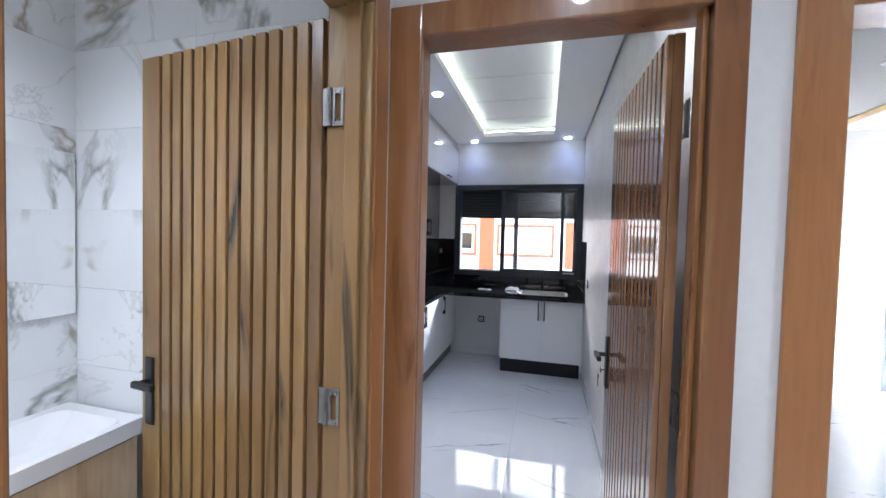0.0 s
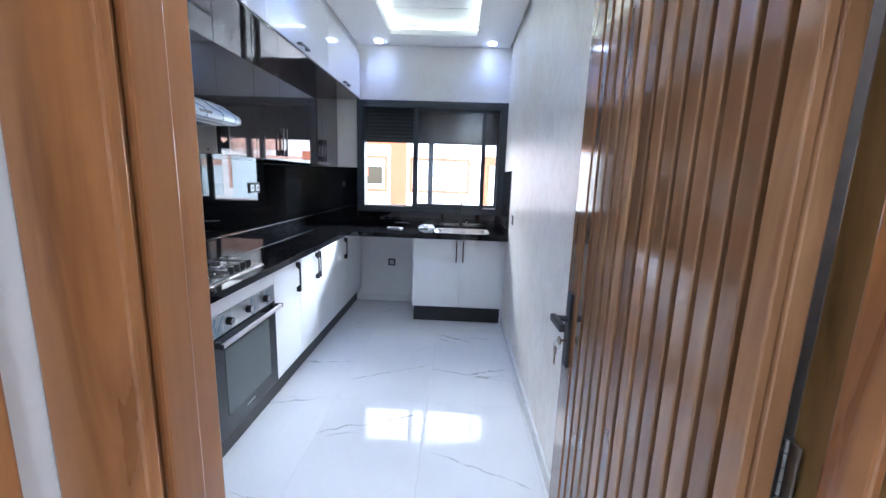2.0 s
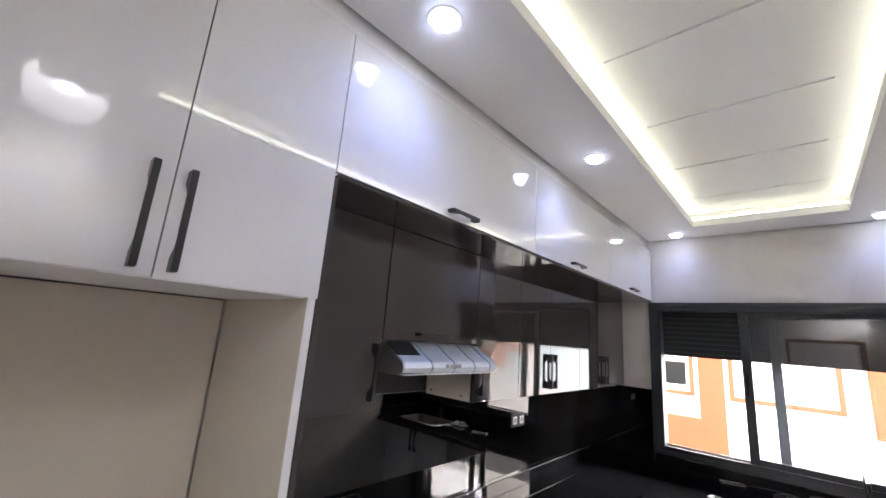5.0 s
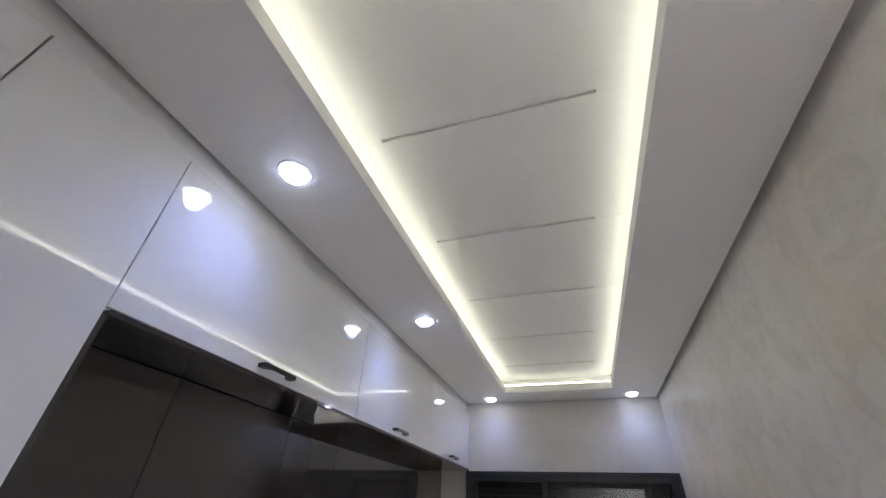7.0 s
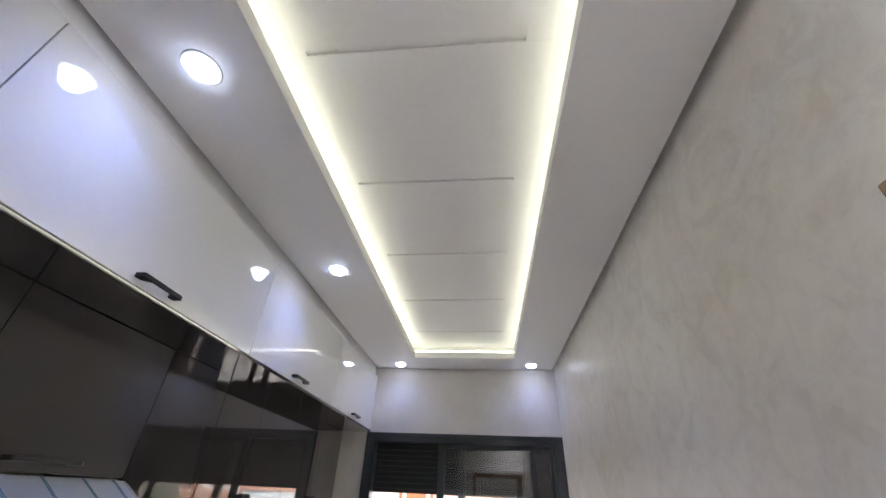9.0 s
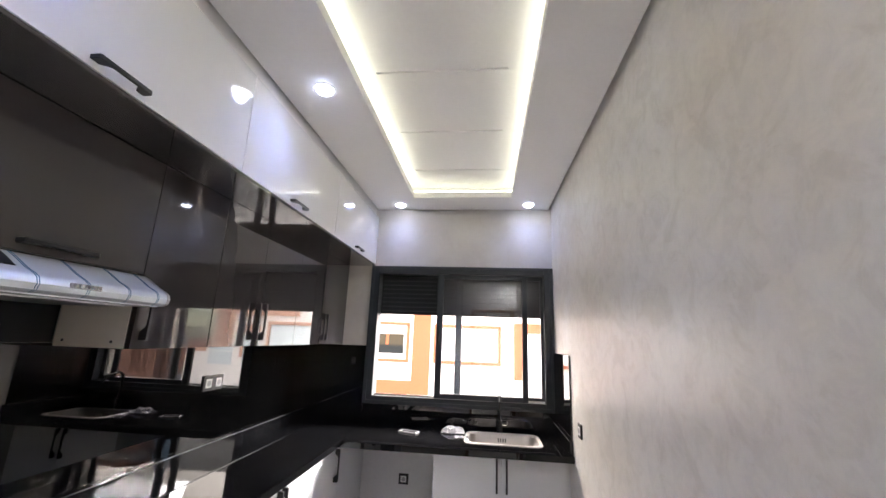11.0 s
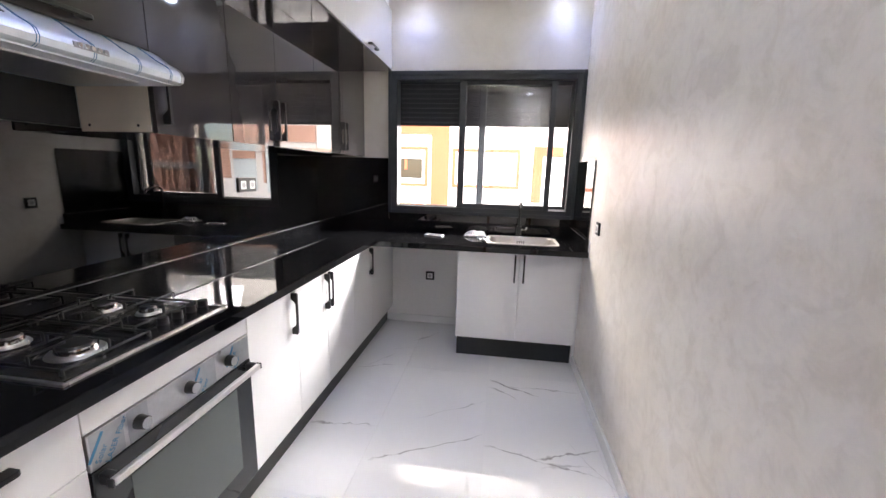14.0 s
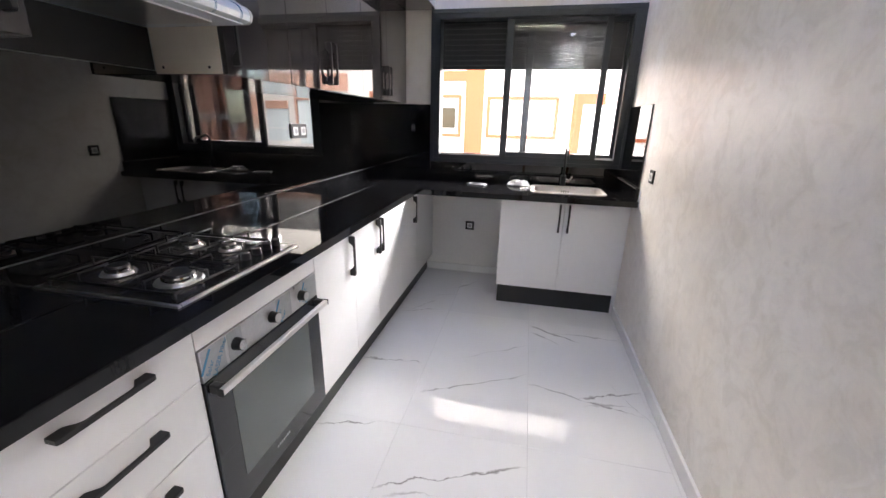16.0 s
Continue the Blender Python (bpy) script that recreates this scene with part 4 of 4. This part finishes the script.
for nm, x0, x1, y0 in (("sash", -0.20, 0.585, 5.295), ("sash", -0.035, 0.745, 5.335)):
    sa = part(nm, frame_ring(x0, x1, y0, y0 + 0.03, 1.125, 2.192, 0.056, 0.046, 0.05, 0.045), M_ALU, w)
    part("pane", bx(x0 + 0.035, x1 - 0.035, y0 + 0.012, y0 + 0.016, 1.17, 2.155), M_GLASS, sa, "clear glass pane").visible_shadow = False
part("track", bx(-0.72, 0.72, 5.318, 5.322, 1.135, 1.150), M_STEELW, w, "thin bare aluminium track")
part("inner_bead", frame_ring(-0.728, 0.726, 5.2545, 5.262, 1.132, 2.186, 0.006, 0.006, 0.006, 0.006, 0.001), M_BLACK, w, "black rubber bead")
part("sash_handle", bx(-0.188, -0.17, 5.288, 5.295, 1.58, 1.74, 0.003), M_BLACK, w)
part("sash_handle", bx(0.715, 0.735, 5.322, 5.335, 1.50, 1.68, 0.003), M_BLACK, w)
z = 1.825
sh = part("shutter", bx(-0.73, 0.73, 5.385, 5.388, 1.83, 2.24), M_SHUT, w)
while z < 2.20:
    part("slat", bx(-0.735, 0.735, 5.375, 5.384, z, z + 0.0382, 0.0012), M_SHUT, sh)
    z += 0.039
# pale blocks on the slats: daylight through the slots, put into the colour
bm = bmesh.new()
for k in range(9):
    for q in range(66):
        x = -0.71 + q * 0.0215 + (0.005 if k % 2 else 0)
        z = 1.855 + k * 0.039
        if z < 2.19:
            box(bm, x, x + 0.009, 5.3742, 5.3752, z - 0.002, z + 0.002)
tagged(part("slots", bm, M_SLOTLIGHT, w, "tiny ventilation slots, the daylight through them painted pale"), kind="stuff")
part("window_sill", bx(-0.80, 0.80, 5.41, 5.60, 1.02, 1.072, 0.003), M_FLOOR, w, "white outer sill")

# sockets and switches
def socket(at, normal, gangs, label):
    s = thing("socket", at, label, "socket", "black sockets")
    ax = Vector(at)
    W = 0.041 * gangs
    def oriented(bm):
        # built on the plane y = 0 facing -y
        if normal == "x-":
            bmesh.ops.rotate(bm, verts=bm.verts[:], matrix=Matrix.Rotation(radians(-90), 3, "Z"))
        elif normal == "x+":
            bmesh.ops.rotate(bm, verts=bm.verts[:], matrix=Matrix.Rotation(radians(90), 3, "Z"))
        bmesh.ops.translate(bm, vec=ax, verts=bm.verts[:])
        return bm
    part("frame", oriented(bx(-W, W, -0.009, 0, -0.041, 0.041, 0.003)), M_BLACK, s)
    for i in range(gangs):
        cx = -W + 0.041 + i * 0.082
        part("insert", oriented(bx(cx - 0.024, cx + 0.024, -0.012, -0.009, -0.024, 0.024, 0.002)), M_PLASTIC, s, "pale insert")
        part("hole", oriented(cyl(bmesh.new(), (cx, -0.0125, 0), (cx, -0.012, 0), 0.016, n=20)), M_GREY, s)
    return s


socket((-0.44, 5.42, 0.47), "y-", 1, "black single socket low on the wall in the appliance bay")
socket((-1.322, 4.05, 1.333), "x+", 2, "black double socket with pale inserts on the splashback")
socket((0.80, 4.45, 1.115), "x-", 1, "black single socket on the plaster wall beside the counter")
socket((3.87, 4.40, 0.90), "x-", 2, "black double socket on the living room wall")

# ceiling spots; the last, unseen by the door, is an added fill for the niche
for x, y, power in ((-0.583, 2.32, 4.5), (-0.560, 3.45, 4.5), (-0.54, 5.11, 2.2), (0.585, 5.11, 2.2), (0.585, 1.60, 26)):
    s = thing("downlight", (x, y, CEIL), "small round white recessed LED downlight, lit; the one by the door an added fill", "ceiling light", "kitchen downlights")
    part("ring", cyl(bmesh.new(), (x, y, CEIL - 0.003), (x, y, CEIL), 0.052, 0.055, 28), M_PLASTIC, s)
    dome = cyl(bmesh.new(), (x, y, CEIL - 0.016), (x, y, CEIL - 0.003), 0.032, 0.043, 28)
    cyl(dome, (x, y, CEIL - 0.021), (x, y, CEIL - 0.016), 0.014, 0.034, 28)
    part("lens", dome, M_SPOT, s, "glowing domed cool white lens", True)
    ld = bpy.data.lights.new("downlight_or_fill_beam", "SPOT")
    # power above 10 is the added fill: whiter and softer than the spots
    ld.energy, ld.spot_size, ld.spot_blend, ld.color, ld.shadow_soft_size = power, radians(150), 1.0, (0.30, 0.42, 1.0) if power < 10 else (0.9, 0.93, 1.0), 0.03 if power < 10 else 0.14
    lo = new("downlight_or_fill_beam", ld)
    lo.matrix_world = look((x, y, CEIL - 0.026), (x, y, 0))
for x, y, z, w_ in ((0.5, 0.35, CEIL, 19), (0.9, -0.9, CEIL, 26), (1.9, 0.4, CEIL, 30), (-0.85, 0.45, 2.6, 38), (-0.85, -0.5, 2.6, 24)):
    s = thing("downlight", (x, y, z), "small round white ceiling downlight, lit", "ceiling light", "corridor downlights")
    part("ring", cyl(bmesh.new(), (x, y, z - 0.004), (x, y, z), 0.05, 0.053, 28), M_PLASTIC, s)
    part("lens", cyl(bmesh.new(), (x, y, z - 0.006), (x, y, z - 0.004), 0.04, 0.04, 28), M_SPOT, s, "glowing lens")
    d = bpy.data.lights.new("corridor_light", "SPOT")
    d.energy, d.spot_size, d.spot_blend, d.color, d.shadow_soft_size = w_, radians(150), 0.9, (0.97, 0.97, 1.0), 0.05
    new("corridor_light", d).matrix_world = look((x, y, z - 0.012), (x, y, 0))
for x, y in ((2.6, 3.6), (2.9, 4.9)):
    s = thing("downlight", (x, y, CEIL + 0.05), "small round recessed downlight, unlit", "ceiling light", "living room downlights")
    part("ring", cyl(bmesh.new(), (x, y, CEIL + 0.044), (x, y, CEIL + 0.05), 0.05, 0.053, 28), M_CHROME, s)
    part("lens", cyl(bmesh.new(), (x, y, CEIL + 0.041), (x, y, CEIL + 0.044), 0.036, 0.036, 28), M_PLASTIC, s)
s = thing("led_strip", (0.03, 3.4, CEIL + 0.05), "greenish white LED strip along the ceiling recess edge", "light strip")
for *b_, hz_ in ((-0.413, -0.407, 1.85, 4.95, 0.082), (0.446, 0.452, 1.85, 4.95, 0.082), (-0.39, 0.445, 1.848, 1.854, 0.068), (-0.39, 0.445, 4.946, 4.952, 0.068)):
    part("strip", bx(*b_, CEIL + 0.057, CEIL + hz_ - 0.004), M_STRIP, s)
s = thing("led_strip", (3.27, 3.4, CEIL + 0.1), "warm yellow LED strip in the living room ceiling slot", "light strip")
part("strip", bx(3.205, 3.215, 1.6, 5.3, CEIL + 0.101, CEIL + 0.107), M_WARM, s)

# balcony door of the living room
w = tagged(new("door_balcony"), "tall grey aluminium balcony door", kind="structure")
ORIGIN[w.name] = Vector((0, 0, 0))
part("frame", frame_ring(3.93, 4.9, 5.50, 5.56, 0.0, 2.27, 0.06, 0.06, 0.05, 0.06), M_ALU, w)
part("pane", bx(3.98, 4.85, 5.53, 5.535, 0.05, 2.21), M_GLASS, w, "clear glass pane").visible_shadow = False
b = thing("balcony_parapet", (4.5, 6.6, 0), "white balcony parapet with a grey glass upper band", "parapet")
part("wall", bx(2.5, 7.0, 6.6, 6.72, -0.3, 0.50), M_FACADE, b)
part("screen", bx(2.5, 7.0, 6.64, 6.67, 0.52, 1.12), M_ALU, b, "dark grey screen")
structure("balcony_floor", bx(3.0, 7.0, 5.62, 6.72, -0.3, -0.02), M_FLOOR)

# bathroom
v = thing("vanity", (-1.3, 0.98, 0), "light oak vanity cabinet with a white ceramic basin", "vanity")
part("body", bx(-1.505, -1.125, 0.60, 1.355, 0.12, 0.765, 0.002), M_OAK, v)
for a, b_, hy in ((0.605, 0.975, 0.945), (0.98, 1.35, 1.06)):
    d = part("door", bx(-1.125, -1.107, a, b_, 0.13, 0.78, 0.002), M_OAK, v)
    bm = bmesh.new()
    tube(bm, [(-1.107, hy, 0.66), (-1.08, hy, 0.66), (-1.08, hy, 0.53), (-1.107, hy, 0.53)], 0.005)
    part("handle", bm, M_STEEL, d, "brushed steel bar handle", True)
part("basin", rings([(rounded(-1.3, 0.98, 0.20, 0.385, 0.012), 0.787), (rounded(-1.3, 0.98, 0.205, 0.39, 0.014), 0.85),
                     (rounded(-1.29, 0.98, 0.165, 0.34, 0.05), 0.85), (rounded(-1.29, 0.98, 0.155, 0.33, 0.05), 0.835),
                     (rounded(-1.29, 0.98, 0.09, 0.24, 0.05), 0.772)]), M_CERAMIC, v, "white ceramic basin", True)
f = thing("basin_tap", (-1.43, 0.98, 0.85), "black basin mixer tap", "faucet")
part("body", cyl(bmesh.new(), (-1.45, 1.0, 0.85), (-1.45, 1.0, 0.94), 0.02, n=20), M_BLACK, f, "", True)
part("spout", tube(bmesh.new(), [(-1.45, 1.0, 0.91), (-1.33, 1.0, 0.92)], 0.012, 10), M_BLACK, f, "", True)
m = thing("mirror", (-1.49, 0.98, 1.22), "frameless rectangular wall mirror above the vanity", "mirror")
part("glass", bx(-1.502, -1.485, 0.62, 1.385, 1.215, 1.865, 0.001), M_MIRROR, m)

# facade across the street
hs = thing("house_facade", (0, 10.6, -7), "white rendered house with orange bands and window frames across the street", "house")
part("wall", bx(-12, 4.0, 10.5, 16, -7, 5), M_FACADE, hs)
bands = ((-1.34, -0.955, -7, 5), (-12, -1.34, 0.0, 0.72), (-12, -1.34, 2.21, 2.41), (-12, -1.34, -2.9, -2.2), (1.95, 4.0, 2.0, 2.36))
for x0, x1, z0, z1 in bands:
    # the eastern band is paled, as only its reflection shows
    part("band", bx(x0, x1, 10.46, 10.5, z0, z1, 0.005), M_ORANGEREFL if x0 > 1.5 else M_ORANGE, hs, "orange painted band")


def facade_window(x0, x1, z0, z1, wide, kind):
    fr = part("window", frame_ring(x0, x1, 10.46, 10.5, z0, z1, wide, wide, wide, wide), M_ORANGE, hs, "orange window surround")
    if kind == "sash":
        part("window_frame", frame_ring(x0 + wide + 0.14, x1 - wide - 0.02, 10.47, 10.5, z0 + wide + 0.07, z1 - wide - 0.16, 0.04, 0.04, 0.04, 0.04), M_PLASTIC, fr)
        part("pane", bx(x0 + wide + 0.17, x1 - wide - 0.05, 10.485, 10.498, z0 + wide + 0.10, z1 - wide - 0.19), M_OVENGL, fr)
        part("curtain", bx(x0 + wide + 0.40, x0 + wide + 0.46, 10.478, 10.484, z0 + wide + 0.3, z1 - wide - 0.19), M_ORANGE, fr)
    else:
        part("shutter", bx(x0 + wide, x1 - wide, 10.485, 10.499, z0 + wide, z1 - wide), M_PLASTIC, fr, "closed pale roller shutter")


facade_window(-2.40, -1.42, 1.10, 1.95, 0.06, "sash")
facade_window(-0.88, 0.57, 1.10, 1.93, 0.07, "blind")
part("window_surround", bx(0.84, 1.04, 10.46, 10.5, 0.83, 2.0, 0.005), M_ORANGE, hs, "broad orange surround")
part("window_surround", bx(1.04, 1.45, 10.46, 10.5, 1.79, 2.0, 0.005), M_ORANGE, hs, "broad orange surround")
# same surround from here on, reflected brightness put into a paler colour
part("window_surround", bx(1.45, 2.68, 10.46, 10.5, 1.80, 1.87, 0.005), M_ORANGEREFL, hs, "narrow orange surround, paled for its reflection")
part("window_surround", bx(2.62, 2.68, 10.46, 10.5, 1.06, 1.80, 0.005), M_ORANGEREFL, hs, "narrow orange surround, paled for its reflection")
part("pane", bx(1.04, 2.61, 10.49, 10.499, 0.83, 1.79), M_GLASSB, hs, "pale blue glazing")
part("pane", bx(2.86, 3.44, 10.49, 10.499, 0.88, 1.60), M_GLASSB, hs, "pale blue glazing")
part("lintel", bx(2.86, 3.44, 10.47, 10.499, 1.605, 1.78, 0.004), M_ORANGEREFL, hs, "orange strip over the glazing, paled for its reflection")
part("rail", bx(2.86, 3.44, 10.47, 10.489, 1.16, 1.18), M_PLASTIC, hs)
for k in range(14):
    part("slat", bx(3.52, 3.95, 10.485, 10.499, 1.15 + 0.06 * k, 1.204 + 0.06 * k), M_ORANGEREFL, hs, "salmon shutter slat")
for k in (-1, 1, -2):
    facade_window(-2.40, -1.42, 1.10 + 2.9 * k, 1.95 + 2.9 * k, 0.06, "sash")
    facade_window(-0.88, 0.57, 1.10 + 2.9 * k, 1.93 + 2.9 * k, 0.07, "blind")
# unfinished brick building and roofs beyond
bb = thing("brick_building", (18.0, 24.0, -7), "unfinished red brick building with bare concrete slabs and openings", "building")
part("back_wall", bx(15.0, 24.0, 23.0, 23.2, -7, 9), M_BRICK, bb)
for k in range(-2, 3):
    z = 1.35 + 2.7 * k
    part("floor_slab", bx(14.9, 24.0, 22.0, 23.2, z - 0.16, z + 0.18), M_CONC, bb, "bare concrete slab")
    for x, w_ in ((15.0, 0.5), (15.7, 0.2), (16.05, 0.2), (16.45, 0.9), (17.6, 0.3), (18.1, 1.2), (19.7, 1.4), (21.4, 1.0), (22.6, 1.2)):
        part("brick_pier", bx(x, x + w_, 22.1, 22.5, z + 0.18, z + 2.54), M_BRICK, bb, "red brick pier")
    part("spandrel", bx(15.5, 16.45, 22.15, 22.4, z + 0.18, z + 0.6), M_BRICK, bb, "low red brick infill")
rnd = random.Random(7)
for i in range(60):
    d = rnd.uniform(30, 110)
    a = rnd.uniform(0.1, 1.1)
    x, y = d * math.sin(a), 8 + d * math.cos(a)
    w_, hgt = rnd.uniform(3, 8), rnd.uniform(3.5, 8)
    hb = thing("distant_house", (x, y, -7), "distant pale flat-roofed house", "house", "distant houses")
    part("wall", bx(x - w_ / 2, x + w_ / 2, y, y + w_, -7, -7 + hgt), rnd.choice((M_FACADE, M_CONC, M_BRICK)), hb)
    for q in range(3):
        wx = x - w_ / 2 + w_ * (0.2 + 0.27 * q)
        part("window", bx(wx, wx + 0.5, y - 0.05, y, -7 + hgt - 2.0, -7 + hgt - 1.0), M_OVENGL, hb)
structure("ground", bx(-400, 400, -400, 400, -7.3, -7.0), M_ROAD, "grey street and ground")

# a stack of cloth, a phone-like tray and film on the counter
bm = bmesh.new()
bmesh.ops.create_grid(bm, x_segments=44, y_segments=30, size=0.5)
for vt in bm.verts:
    u, w_ = vt.co.x, vt.co.y
    fold = noise.noise(Vector((u * 5, w_ * 5, 2.0)))
    crease = 1 - abs(noise.noise(Vector((u * 7 + 3, w_ * 9, 0.5)))) * 2.2
    edge = max(0.0, 1 - (2 * abs(u)) ** 4) * max(0.0, 1 - (2 * abs(w_)) ** 4)
    vt.co = Vector((-0.02 + u * (0.155 + 0.04 * fold) + fold * 0.03, 5.08 + w_ * (0.11 + 0.04 * noise.noise(Vector((u * 4, 7, 1)))) + fold * 0.015,
                    0.929 + edge * max(0.0, 0.014 + 0.020 * max(0, crease) + 0.012 * fold)))
ob = solo("cloth", bm, M_CLOTH, "crumpled white cloth lying on the black worktop by the sink", "cloth", smooth=True)
sol = ob.modifiers.new("thickness", "SOLIDIFY")
sol.thickness = 0.004
sol.offset = 1
t_ = thing("fittings_pack", (-0.34, 5.0, 0.926), "flat white plastic fitting in clear film lying on black worktop", "packet", turn=-18)
bm = bmesh.new()
for x0, x1, y0, y1 in ((-0.075, 0.075, -0.035, -0.025), (-0.075, 0.075, 0.025, 0.035), (-0.075, -0.062, -0.025, 0.025), (0.062, 0.075, -0.025, 0.025)):
    box(bm, x0, x1, y0, y1, 0.001, 0.009, 0.002)
part("frame", bm, M_CLOTH, t_)
part("film", bx(-0.08, 0.085, -0.045, 0.04, 0.0, 0.0012), M_OVENGL, t_, "clear film over the dark stone")

bm = bmesh.new()
bmesh.ops.create_grid(bm, x_segments=26, y_segments=14, size=0.5)
for vt in bm.verts:
    u, w_ = vt.co.x, vt.co.y
    vt.co = Vector((0.06 + u * 0.10, 4.94 + w_ * 0.07 + 0.02 * noise.noise(Vector((u * 5, 1, 1))), 0.928 + 0.012 * abs(noise.noise(Vector((u * 8, w_ * 8, 4))))))
ob = solo("plastic_film", bm, M_WRAP, "scrap of clear crumpled plastic film on the black worktop", "packet", smooth=True)
sol = ob.modifiers.new("thickness", "SOLIDIFY")
sol.thickness = 0.0008

k = thing("keys", (0, 0, 0), "two small brass keys hanging from the kitchen door lock", "keys", turn=0)
k.location = kd.matrix_basis @ Vector((0.675, 0.055, 0.985))
k.rotation_euler = kd.rotation_euler
bm = cyl(bmesh.new(), (0, 0.0, 0), (0, 0.004, 0), 0.013, n=20)
cyl(bm, (0, -0.02, 0), (0, 0.0, 0), 0.004, n=8)
part("key_bow", bm, M_BRASS, k)
bm = cyl(bmesh.new(), (0.004, 0.01, -0.032), (0.004, 0.013, -0.032), 0.013, n=20)
box(bm, -0.001, 0.009, 0.01, 0.013, -0.078, -0.04)
part("hanging_key", bm, M_BRASS, k)
ring = bmesh.new()
tube(ring, [(0.004 * math.cos(a), 0.008 + 0.010 * math.sin(a), -0.014 + 0.012 * math.cos(a)) for a in [math.pi * q / 5 for q in range(11)]], 0.0012, 6)
part("key_ring", ring, M_STEEL, k)

# floor tiles, one by one
def floor_tiles(x_from, x_to, y_from, y_to):
    shared = None
    nx0 = math.floor((x_from - 0.158) / 0.61)
    for i in range(nx0, 20):
        x = 0.158 + i * 0.61
        if x >= x_to:
            break
        for j in range(-6, 8):
            y = 3.305 + j * 1.22
            if y + 1.22 <= y_from or y >= y_to:
                continue
            a0, a1 = max(x, x_from), min(x + 0.61, x_to)
            b0, b1 = max(y, y_from), min(y + 1.22, y_to)
            if a1 - a0 < 0.02 or b1 - b0 < 0.02:
                continue
            part("tile", bx(a0 + 0.0004, a1 - 0.0004, b0 + 0.0004, b1 - 0.0004, -0.012, 0.0, 0.0004, 1), M_FLOOR, floor)


floor = tagged(new("floor"), "polished white marble-look floor tiles with grey veins", kind="structure")
ORIGIN[floor.name] = Vector((0, 0, 0))
floor_tiles(-1.45, 5.0, -1.7, 5.62)
wt = tagged(new("wall_tiles_bathroom"), "white marble-look wall tiles with grey and gold veins", kind="structure")
ORIGIN[wt.name] = Vector((0, 0, 0))
for k in range(9):
    z0, z1 = 0.04 + 0.32 * k, min(0.04 + 0.32 * (k + 1), 2.6)
    for i in range(3):
        a = -1.51 + 0.62 * i
        part("tile", bx(a + 0.0004, min(a + 0.62, -0.20) - 0.0004, 1.40, 1.41, z0 + 0.0004, z1 - 0.0004, 0.0004, 1), M_TILE, wt)
    for i in range(4):
        b1 = 1.40 - 0.62 * i
        part("tile", bx(-1.51, -1.50, b1 - 0.6196, b1 - 0.0004, z0 + 0.0004, z1 - 0.0004, 0.0004, 1), M_TILE, wt)
